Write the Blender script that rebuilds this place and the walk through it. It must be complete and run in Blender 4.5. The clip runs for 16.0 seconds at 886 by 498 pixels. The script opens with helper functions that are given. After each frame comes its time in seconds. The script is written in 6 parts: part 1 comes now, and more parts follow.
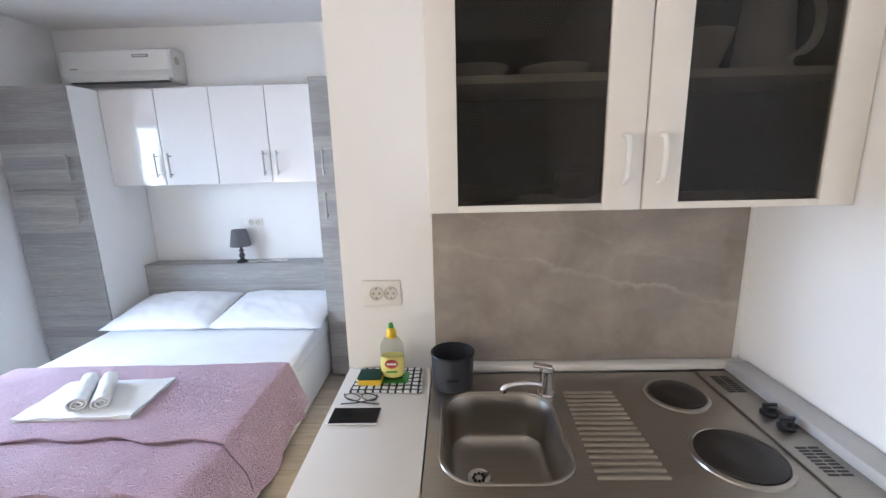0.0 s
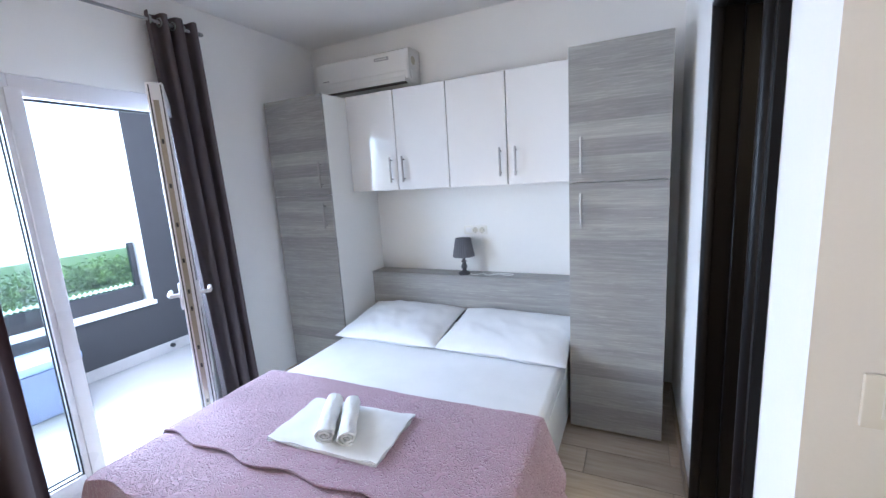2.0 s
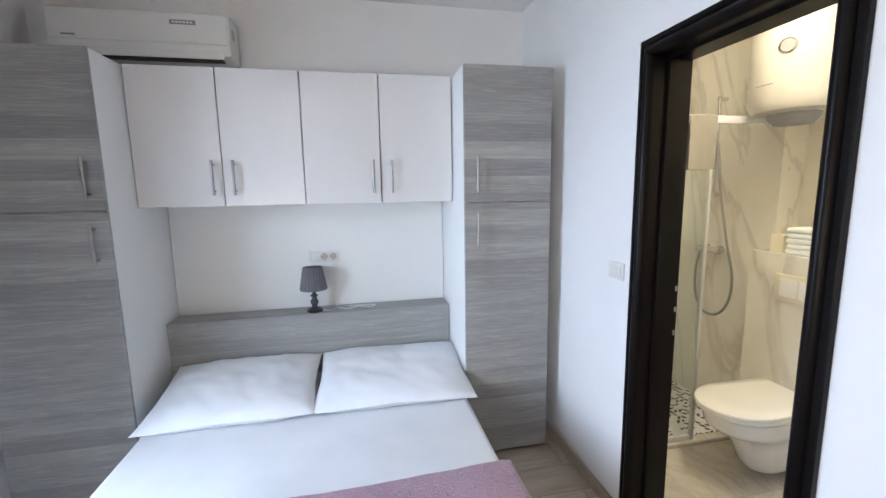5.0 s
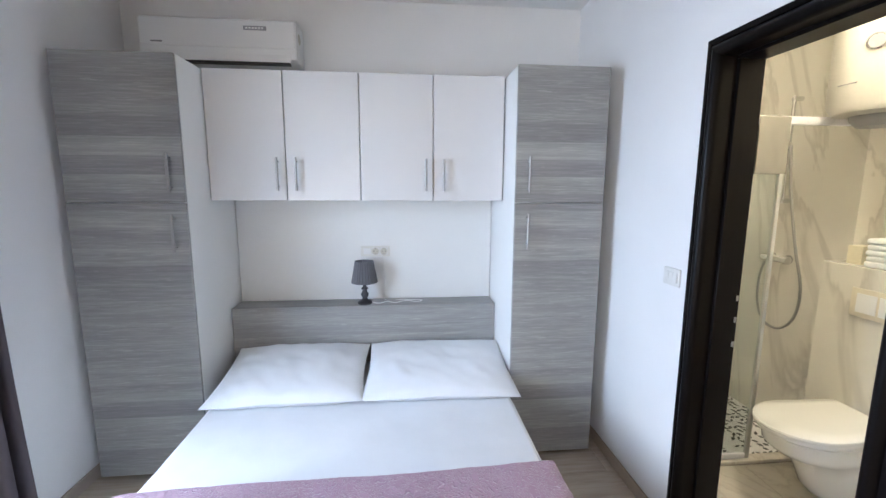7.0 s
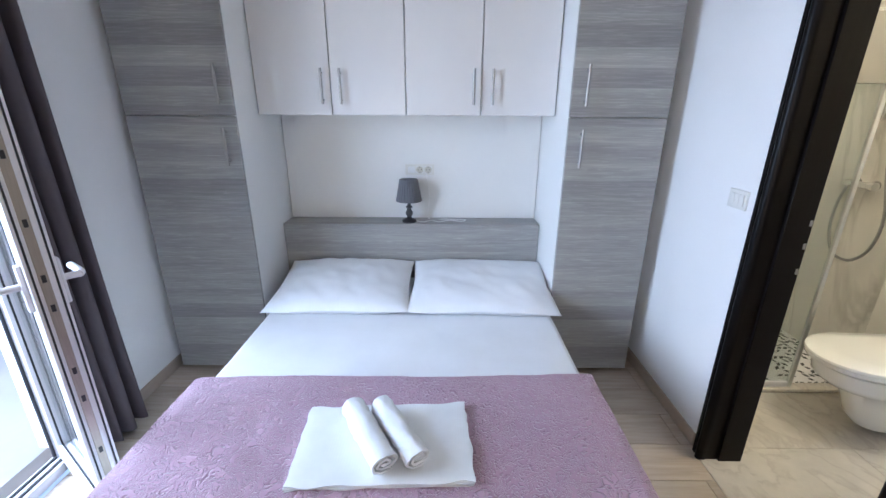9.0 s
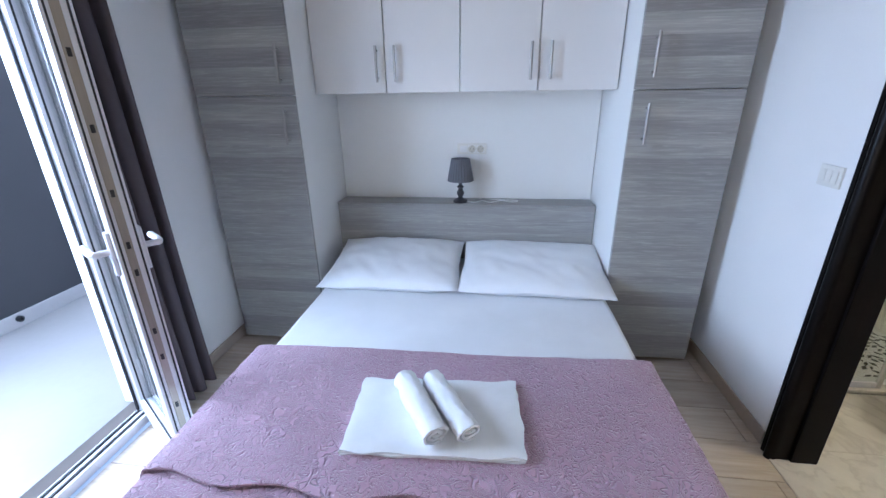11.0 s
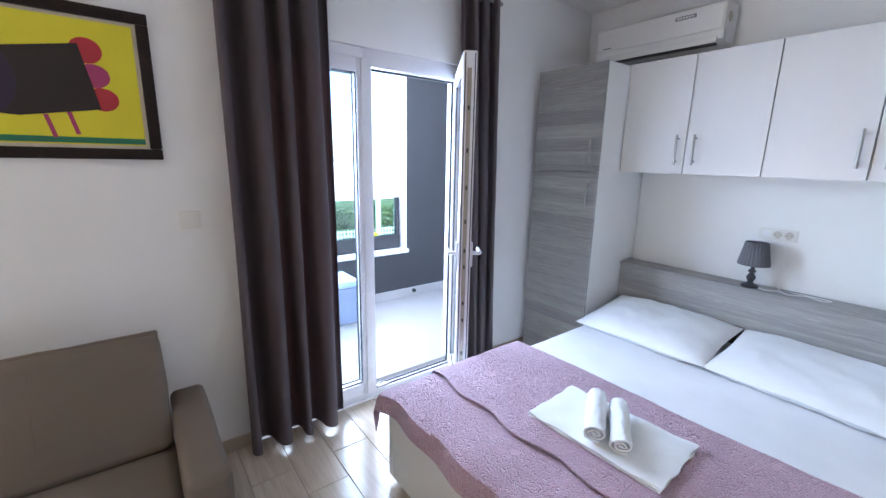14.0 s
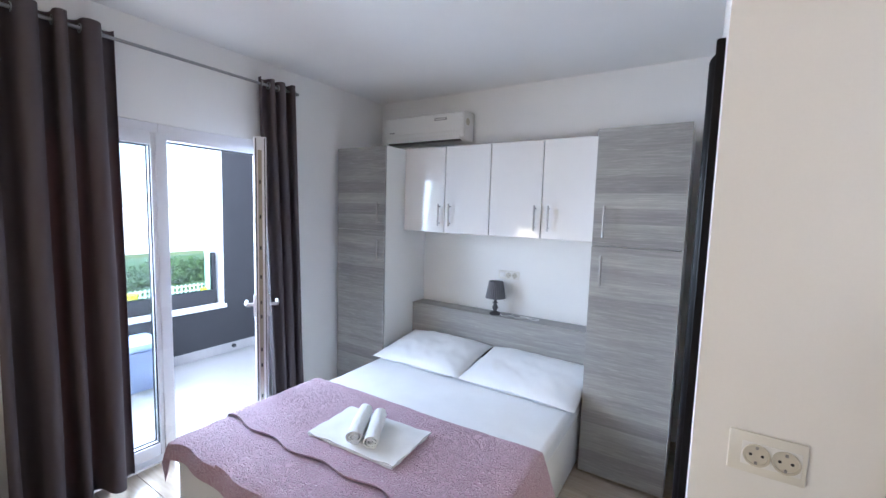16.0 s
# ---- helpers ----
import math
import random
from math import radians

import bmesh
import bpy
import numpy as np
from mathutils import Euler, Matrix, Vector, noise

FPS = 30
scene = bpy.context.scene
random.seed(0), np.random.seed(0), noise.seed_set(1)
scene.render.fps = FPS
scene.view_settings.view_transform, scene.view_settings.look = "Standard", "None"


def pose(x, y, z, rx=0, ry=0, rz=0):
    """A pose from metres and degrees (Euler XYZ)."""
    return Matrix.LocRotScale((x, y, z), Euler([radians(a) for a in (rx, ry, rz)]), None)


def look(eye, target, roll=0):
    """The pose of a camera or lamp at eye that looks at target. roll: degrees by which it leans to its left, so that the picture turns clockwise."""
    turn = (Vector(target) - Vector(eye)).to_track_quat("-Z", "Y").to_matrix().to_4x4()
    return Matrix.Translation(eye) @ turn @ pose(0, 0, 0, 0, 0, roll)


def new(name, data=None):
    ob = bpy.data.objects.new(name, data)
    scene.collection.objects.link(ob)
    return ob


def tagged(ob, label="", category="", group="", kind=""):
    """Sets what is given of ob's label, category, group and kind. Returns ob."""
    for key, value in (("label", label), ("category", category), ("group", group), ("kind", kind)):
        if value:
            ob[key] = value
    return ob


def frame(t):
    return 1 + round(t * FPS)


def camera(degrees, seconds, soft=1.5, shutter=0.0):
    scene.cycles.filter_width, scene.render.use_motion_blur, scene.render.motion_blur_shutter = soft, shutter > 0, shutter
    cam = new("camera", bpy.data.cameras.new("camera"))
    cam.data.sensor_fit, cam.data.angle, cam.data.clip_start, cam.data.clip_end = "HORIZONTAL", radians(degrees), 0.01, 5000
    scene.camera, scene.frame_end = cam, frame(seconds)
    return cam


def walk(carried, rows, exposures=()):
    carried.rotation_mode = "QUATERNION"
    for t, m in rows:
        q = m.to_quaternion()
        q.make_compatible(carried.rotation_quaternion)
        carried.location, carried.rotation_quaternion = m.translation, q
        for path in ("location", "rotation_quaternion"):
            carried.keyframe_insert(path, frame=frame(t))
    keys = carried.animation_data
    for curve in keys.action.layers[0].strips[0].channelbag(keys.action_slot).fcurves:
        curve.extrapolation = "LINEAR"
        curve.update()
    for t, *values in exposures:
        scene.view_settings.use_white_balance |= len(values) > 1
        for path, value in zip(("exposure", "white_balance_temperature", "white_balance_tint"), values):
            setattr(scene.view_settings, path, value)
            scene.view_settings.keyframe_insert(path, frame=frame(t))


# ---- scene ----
cam = camera(94.6, 16.0)
PATH = [
    (0, (0.36, 0.261, 1.57), (0.307, 2.217, 1.156), -1.4),
    (0.5, (0.252, 0.31, 1.569), (0.003, 2.259, 1.197), -2.3),
    (1, (0.063, 0.416, 1.566), (-0.4, 2.329, 1.211), -2.5),
    (1.5, (-0.087, 0.607, 1.549), (-0.758, 2.457, 1.193), -2.7),
    (2, (-0.242, 0.763, 1.522), (-1.092, 2.541, 1.178), -3.5),
    (2.5, (-0.494, 0.785, 1.521), (-1.309, 2.581, 1.187), -3.9),
    (3, (-0.734, 0.834, 1.532), (-1.511, 2.644, 1.186), -4.3),
    (3.5, (-0.866, 0.949, 1.538), (-1.357, 2.866, 1.243), -2.8),
    (3.8, (-0.896, 0.995, 1.504), (-0.977, 2.977, 1.252), -1.7),
    (4, (-0.94, 1.016, 1.512), (-0.733, 2.989, 1.261), -1.5),
    (4.2, (-0.986, 1.022, 1.506), (-0.559, 2.96, 1.259), -1.5),
    (6.3, (-1.158, 0.961, 1.533), (-0.952, 2.924, 1.209), 0.0),
    (6.5, (-1.143, 0.972, 1.524), (-0.965, 2.938, 1.202), -0.0),
    (7, (-1.146, 0.973, 1.522), (-0.957, 2.943, 1.23), 0.2),
    (7.5, (-1.15, 0.956, 1.543), (-0.989, 2.93, 1.268), 0.2),
    (8, (-1.163, 0.955, 1.539), (-1.061, 2.922, 1.196), 0.2),
    (8.5, (-1.172, 0.959, 1.512), (-1.139, 2.897, 1.019), 0.2),
    (9, (-1.172, 0.98, 1.482), (-1.178, 2.874, 0.838), 0.3),
    (9.2, (-1.173, 0.986, 1.471), (-1.188, 2.863, 0.781), 0.3),
    (11.3, (-1.197, 0.985, 1.434), (-1.553, 2.822, 0.728), -1.6),
    (11.5, (-1.172, 0.976, 1.421), (-1.796, 2.756, 0.758), -1.0),
    (11.8, (-1.111, 0.932, 1.47), (-2.089, 2.533, 0.778), -1.2),
    (12, (-1.071, 0.902, 1.502), (-2.321, 2.308, 0.822), -0.0),
    (12.5, (-0.955, 0.908, 1.469), (-2.497, 2.025, 0.857), -0.8),
    (13, (-0.864, 0.778, 1.486), (-2.47, 1.852, 0.967), -1.1),
    (13.5, (-0.76, 0.651, 1.502), (-2.373, 1.739, 1.039), -0.0),
    (14, (-0.633, 0.622, 1.513), (-2.188, 1.805, 1.086), 1.1),
    (14.5, (-0.422, 0.666, 1.518), (-1.905, 1.955, 1.146), 0.6),
    (15, (-0.285, 0.617, 1.542), (-1.623, 2.076, 1.257), 0.7),
    (15.5, (-0.199, 0.537, 1.584), (-1.361, 2.144, 1.329), 1.1),
    (16, (-0.016, 0.515, 1.63), (-1.078, 2.199, 1.444), 1.7),
]
EXPOSURE = [(0.0, 2.36, 5250, 13), (0.8, 2.34, 5300, 13), (1.5, 2.2, 5250, 13), (2.5, 2.08, 5200, 12), (4.0, 1.93, 5450, 12), (7.5, 2.06, 5300, 12), (9.0, 1.9, 5150, 13), (11.5, 1.67, 4950, 13), (13.5, 1.95, 5100, 13), (15.0, 2.04, 5200, 13), (16.0, 2.02, 5250, 13)]
walk(cam, [(t, look(eye, target, roll)) for t, eye, target, roll in PATH], EXPOSURE)

# ---- plan ----
XL, XR = -2.78, 1.284          # window wall, kitchen side wall
YB, YK, YS = 3.70, 1.52, -1.9  # bed wall, kitchen wall, wall behind
H = 2.66                       # ceiling
WY0, WY1, WZ1 = 1.02, 2.46, 2.095  # balcony door opening
DY0, DY1, DZ1 = 1.80, 2.42, 2.0   # bathroom door opening
PNL = 3.65                     # board panel behind the bed
TW = 0.13                      # partition thickness

# ---- world, sun, lamps ----
world = bpy.data.worlds.new("sky")
scene.world = world
world.use_nodes = True
wt = world.node_tree
sky = wt.nodes.new("ShaderNodeTexSky")
sky.sky_type, sky.sun_disc = "NISHITA", False
sky.sun_elevation, sky.sun_rotation = radians(54), radians(112)
wt.nodes["Background"].inputs["Strength"].default_value = 0.15
wt.links.new(sky.outputs["Color"], wt.nodes["Background"].inputs["Color"])

sun_data = bpy.data.lights.new("sun", "SUN")
sun_data.energy, sun_data.angle, sun_data.color = 4.5, radians(0.5), (1.0, 0.93, 0.84)
sun = new("sun", sun_data)
SUN_WAY = Vector((-math.cos(radians(54)) * 0.93, math.cos(radians(54)) * 0.37, -math.sin(radians(54))))
sun.matrix_world = look((0, 0, 30), Vector((0, 0, 30)) + SUN_WAY)


def window_lamp(name, at, aim, w, h, power, colour):
    """Area lamp that stands in for daylight at an opening."""
    d = bpy.data.lights.new(name, "AREA")
    d.shape, d.size, d.size_y, d.energy, d.color = "RECTANGLE", w, h, power, colour
    o = new(name, d)
    o.matrix_world = look(at, aim)


window_lamp("balcony_daylight", (-4.36, 1.35, 1.75), (-2.7, 1.45, 1.64), 2.9, 1.9, 108, (0.88, 0.94, 1.0))
# Warm fill lamp in an added, unseen opening; lifts the kitchen side.
window_lamp("unseen_window_fill", (XL - 0.03, -1.22, 0.88), (-1.2, -0.6, 2.1), 1.1, 1.05, 16.5, (1.0, 0.78, 0.52))


# ---- materials ----
def nodes_of(name):
    m = bpy.data.materials.new(name)
    m.use_nodes = True
    return m, m.node_tree, m.node_tree.nodes["Principled BSDF"]


def coords(nt, scale=(1, 1, 1), turn=(0, 0, 0)):
    tc, mp = nt.nodes.new("ShaderNodeTexCoord"), nt.nodes.new("ShaderNodeMapping")
    mp.inputs["Scale"].default_value = scale
    mp.inputs["Rotation"].default_value = turn
    nt.links.new(tc.outputs["Object"], mp.inputs["Vector"])
    return mp.outputs["Vector"]


def noisy(nt, vec, scale, detail=4.0, rough=0.55, distort=0.0):
    n = nt.nodes.new("ShaderNodeTexNoise")
    n.inputs["Scale"].default_value, n.inputs["Detail"].default_value = scale, detail
    n.inputs["Roughness"].default_value, n.inputs["Distortion"].default_value = rough, distort
    nt.links.new(vec, n.inputs["Vector"])
    return n.outputs["Fac"]


def ramp(nt, fac, stops):
    r = nt.nodes.new("ShaderNodeValToRGB")
    while len(r.color_ramp.elements) < len(stops):
        r.color_ramp.elements.new(0.5)
    for e, (p, c) in zip(r.color_ramp.elements, stops):
        e.position, e.color = p, (*c, 1)
    nt.links.new(fac, r.inputs["Fac"])
    return r.outputs["Color"]


def mixed(nt, fac, a, b, kind="MIX"):
    m = nt.nodes.new("ShaderNodeMix")
    m.data_type, m.blend_type = "RGBA", kind
    if isinstance(fac, float):
        m.inputs[0].default_value = fac
    else:
        nt.links.new(fac, m.inputs[0])
    for v, i in ((a, 6), (b, 7)):
        if isinstance(v, tuple):
            m.inputs[i].default_value = (*v, 1)
        else:
            nt.links.new(v, m.inputs[i])
    return m.outputs[2]


def bumped(nt, p, height, strength, distance=0.01):
    b = nt.nodes.new("ShaderNodeBump")
    b.inputs["Strength"].default_value, b.inputs["Distance"].default_value = strength, distance
    nt.links.new(height, b.inputs["Height"])
    nt.links.new(b.outputs["Normal"], p.inputs["Normal"])


def stone_slab(name, base, vein, rough):
    """Honed slab: mottled clouds with a few thin veins that slant down."""
    m, nt, p = nodes_of(name)
    v = coords(nt)
    cloud = noisy(nt, coords(nt, (1.0, 1, 1.6), (0, 0.25, 0)), 4.5, 7, 0.62, 0.35)
    patch = noisy(nt, v, 3.4, 6, 0.62, 0.5)
    fine = noisy(nt, v, 38, 6, 0.7)
    ground = ramp(nt, cloud, [(0.34, tuple(c * 0.62 for c in base)), (0.66, tuple(c * 1.26 for c in base))])
    ground = mixed(nt, 0.58, ground, ramp(nt, patch, [(0.38, tuple(c * 0.62 for c in base)), (0.62, tuple(c * 1.32 for c in base))]))
    ground = mixed(nt, 0.22, ground, ramp(nt, fine, [(0.3, tuple(c * 0.78 for c in base)), (0.7, tuple(c * 1.18 for c in base))]))
    sep = nt.nodes.new("ShaderNodeSeparateXYZ")
    nt.links.new(v, sep.inputs[0])
    wob = noisy(nt, v, 3.0, 6, 0.6, 0.3)
    steps = ((sep.outputs[0], 0.24, sep.outputs[2]), (wob, 0.22, None))
    level = None
    for src, k, plus in steps:
        ma = nt.nodes.new("ShaderNodeMath")
        ma.operation = "MULTIPLY_ADD"
        nt.links.new(src, ma.inputs[0])
        ma.inputs[1].default_value = k
        nt.links.new(plus if plus else level, ma.inputs[2])
        level = ma.outputs[0]
    lines = ramp(nt, level, [(0.200, (0, 0, 0)), (0.206, (0.2,) * 3), (0.212, (0, 0, 0)), (0.408, (0, 0, 0)), (0.424, (0.42,) * 3), (0.430, (0, 0, 0)), (0.525, (0, 0, 0)), (0.531, (0.2,) * 3), (0.537, (0, 0, 0))])
    there = ramp(nt, noisy(nt, v, 2.3, 3), [(0.38, (0, 0, 0)), (0.6, (1, 1, 1))])
    amount = mixed(nt, 1.0, lines, there, "MULTIPLY")
    nt.links.new(mixed(nt, amount, ground, vein), p.inputs["Base Color"])
    p.inputs["Roughness"].default_value = rough
    return m


def plain(name, colour, rough=0.5, metal=0.0, grain=60.0, vary=0.06, bump=0.05, coat=0.0, distance=0.002):
    """Paint, plastic, metal or plaster: fine grain over slow, faint blotches."""
    m, nt, p = nodes_of(name)
    v = coords(nt)
    slow, fine = noisy(nt, v, 1.7, 3), noisy(nt, v, grain, 5)
    dark = tuple(c * (1 - vary * 2) for c in colour)
    lite = tuple(min(1, c * (1 + vary)) for c in colour)
    base = ramp(nt, slow, [(0.3, dark), (0.7, lite)])
    base = mixed(nt, 0.25, base, ramp(nt, fine, [(0.3, dark), (0.7, lite)]))
    nt.links.new(base, p.inputs["Base Color"])
    rr = nt.nodes.new("ShaderNodeMapRange")
    rr.inputs["To Min"].default_value, rr.inputs["To Max"].default_value = max(0.02, rough - 0.06), min(1, rough + 0.06)
    nt.links.new(slow, rr.inputs["Value"])
    nt.links.new(rr.outputs["Result"], p.inputs["Roughness"])
    p.inputs["Metallic"].default_value = metal
    p.inputs["Coat Weight"].default_value = coat
    if bump:
        bumped(nt, p, fine, bump, distance)
    return m


def wood(name, dark, mid, lite, along=(1.2, 30, 34), rough=0.45, strip=0.0):
    """Wood-look board: long streaks of grain, slow broad bands and, when asked, strips with a tone of their own."""
    m, nt, p = nodes_of(name)
    v = coords(nt, along)
    wide = coords(nt, tuple(c * 0.22 for c in along))
    streak = noisy(nt, v, 2.2, 8, 0.62, 1.3)
    fine = noisy(nt, coords(nt, tuple(c * 2.6 for c in along)), 2.4, 6, 0.7, 1.2)
    band = noisy(nt, wide, 2.6, 3, 0.5, 0.3)
    base = ramp(nt, band, [(0.32, dark), (0.5, mid), (0.68, lite)])
    base = mixed(nt, 0.42, base, ramp(nt, streak, [(0.34, dark), (0.5, mid), (0.66, lite)]))
    base = mixed(nt, 0.42, base, ramp(nt, fine, [(0.30, dark), (0.52, mid), (0.62, lite)]))
    pale = noisy(nt, coords(nt, tuple(c * 0.8 for c in along), (0, 0.05, 0)), 3.1, 7, 0.7, 2.2)
    base = mixed(nt, ramp(nt, pale, [(0.58, (0, 0, 0)), (0.66, (0.5,) * 3)]), base, tuple(c * 1.15 for c in lite))
    if strip:
        tc, sep = nt.nodes.new("ShaderNodeTexCoord"), nt.nodes.new("ShaderNodeSeparateXYZ")
        nt.links.new(tc.outputs["Object"], sep.inputs[0])
        row = nt.nodes.new("ShaderNodeMath")
        row.operation = "DIVIDE"
        row.inputs[1].default_value = strip
        nt.links.new(sep.outputs[2], row.inputs[0])
        low = nt.nodes.new("ShaderNodeMath")
        low.operation = "FLOOR"
        nt.links.new(row.outputs[0], low.inputs[0])
        wn = nt.nodes.new("ShaderNodeTexWhiteNoise")
        wn.noise_dimensions = "1D"
        nt.links.new(low.outputs[0], wn.inputs["W"])
        base = mixed(nt, 1.0, base, ramp(nt, wn.outputs["Value"], [(0.0, (0.84, 0.84, 0.85)), (1.0, (1.14, 1.14, 1.13))]), "MULTIPLY")
    nt.links.new(base, p.inputs["Base Color"])
    p.inputs["Roughness"].default_value = rough
    bumped(nt, p, streak, 0.12, 0.002)
    return m


def cloth(name, colour, weave=420.0, rough=0.9, bump=0.25, vary=0.05, distance=0.001, sheen=0.2):
    m, nt, p = nodes_of(name)
    v = coords(nt)
    fold, fine = noisy(nt, v, 6.0, 4), noisy(nt, v, weave, 2)
    lo = tuple(c * (1 - vary * 2) for c in colour)
    nt.links.new(mixed(nt, 0.4, ramp(nt, fold, [(0.3, lo), (0.7, colour)]), ramp(nt, fine, [(0.3, lo), (0.7, colour)])), p.inputs["Base Color"])
    p.inputs["Roughness"].default_value = rough
    p.inputs["Sheen Weight"].default_value = sheen
    both = nt.nodes.new("ShaderNodeMath")
    both.operation = "MULTIPLY_ADD"
    nt.links.new(fine, both.inputs[0])
    both.inputs[1].default_value = 0.3
    nt.links.new(fold, both.inputs[2])
    bumped(nt, p, both.outputs[0], bump, distance * 6)
    return m


def waffle(name, colour):
    """Towelling with fine raised ribs both ways."""
    m, nt, p = nodes_of(name)
    v = coords(nt)
    sep = nt.nodes.new("ShaderNodeSeparateXYZ")
    nt.links.new(v, sep.inputs[0])
    waves = []
    for ax, pitch in ((0, 0.0085), (1, 0.030)):
        mul, sn = nt.nodes.new("ShaderNodeMath"), nt.nodes.new("ShaderNodeMath")
        mul.operation, sn.operation = "MULTIPLY", "SINE"
        mul.inputs[1].default_value = 2 * math.pi / pitch
        nt.links.new(sep.outputs[ax], mul.inputs[0])
        nt.links.new(mul.outputs[0], sn.inputs[0])
        waves.append(sn.outputs[0])
    add = nt.nodes.new("ShaderNodeMath")
    add.operation = "MULTIPLY_ADD"
    nt.links.new(waves[1], add.inputs[0])
    add.inputs[1].default_value = 0.2
    nt.links.new(waves[0], add.inputs[2])
    slow = noisy(nt, v, 9, 4)
    nt.links.new(ramp(nt, slow, [(0.3, tuple(c * 0.9 for c in colour)), (0.7, colour)]), p.inputs["Base Color"])
    p.inputs["Roughness"].default_value = 0.95
    bumped(nt, p, add.outputs[0], 0.08, 0.0012)
    return m


def marble(name, base, vein, scale=1.6, rough=0.12, amount=0.5, width=0.03, turn=0.6, cloud=0.12):
    """Polished stone: cloudy ground and thin slanting veins."""
    m, nt, p = nodes_of(name)
    v = coords(nt, (1, 1, 1.0), (0.35, turn, 0.5))
    cloudy = noisy(nt, v, scale * 1.3, 7, 0.6, 0.4)
    ve = coords(nt, (1, 1, 0.35), (0.3, turn, 0.4))
    n = noisy(nt, ve, scale, 6, 0.55, 1.1)
    ground = ramp(nt, cloudy, [(0.3, tuple(c * (1 - cloud * 2) for c in base)), (0.7, tuple(min(1, c * (1 + cloud)) for c in base))])
    line = ramp(nt, n, [(0.5 - width * 2, (0, 0, 0)), (0.5, (amount,) * 3), (0.5 + width, (0, 0, 0))])
    nt.links.new(mixed(nt, line, ground, vein), p.inputs["Base Color"])
    p.inputs["Roughness"].default_value = rough
    return m


def plank_tile(name, dark, mid, lite):
    """Wood-look floor tile, each piece with a tone of its own."""
    m, nt, p = nodes_of(name)
    v = coords(nt, (1.5, 18, 18))
    info = nt.nodes.new("ShaderNodeObjectInfo")
    add = nt.nodes.new("ShaderNodeVectorMath")
    add.operation = "MULTIPLY_ADD"
    comb = nt.nodes.new("ShaderNodeCombineXYZ")
    for i in range(3):
        nt.links.new(info.outputs["Random"], comb.inputs[i])
    nt.links.new(comb.outputs[0], add.inputs[0])
    add.inputs[1].default_value = (40, 40, 40)
    nt.links.new(v, add.inputs[2])
    g = noisy(nt, add.outputs[0], 2.0, 6, 0.6, 0.4)
    base = ramp(nt, g, [(0.3, dark), (0.5, mid), (0.7, lite)])
    tone = ramp(nt, info.outputs["Random"], [(0.0, (0.9, 0.9, 0.9)), (1.0, (1.06, 1.05, 1.03))])
    nt.links.new(mixed(nt, 1.0, base, tone, "MULTIPLY"), p.inputs["Base Color"])
    p.inputs["Roughness"].default_value = 0.2
    bumped(nt, p, g, 0.05, 0.002)
    return m


def glass(name, tint=(1, 1, 1), rough=0.0, clear=0.9):
    """Thin pane: mostly see-through, with a mirror's share of gloss at its face."""
    m, nt, p = nodes_of(name)
    out = nt.nodes["Material Output"]
    see, shine, mix = nt.nodes.new("ShaderNodeBsdfTransparent"), nt.nodes.new("ShaderNodeBsdfGlossy"), nt.nodes.new("ShaderNodeMixShader")
    face, power, share = nt.nodes.new("ShaderNodeLayerWeight"), nt.nodes.new("ShaderNodeMath"), nt.nodes.new("ShaderNodeMath")
    power.operation, share.operation = "POWER", "MULTIPLY_ADD"
    power.inputs[1].default_value, share.inputs[1].default_value, share.inputs[2].default_value = 4.5, 0.7, 0.035
    nt.links.new(face.outputs["Facing"], power.inputs[0])
    nt.links.new(power.outputs[0], share.inputs[0])
    see.inputs["Color"].default_value = (*(c * clear for c in tint), 1)
    shine.inputs["Roughness"].default_value = rough
    nt.links.new(share.outputs[0], mix.inputs[0])
    nt.links.new(see.outputs[0], mix.inputs[1])
    nt.links.new(shine.outputs[0], mix.inputs[2])
    nt.links.new(mix.outputs[0], out.inputs["Surface"])
    nt.nodes.remove(p)
    return m


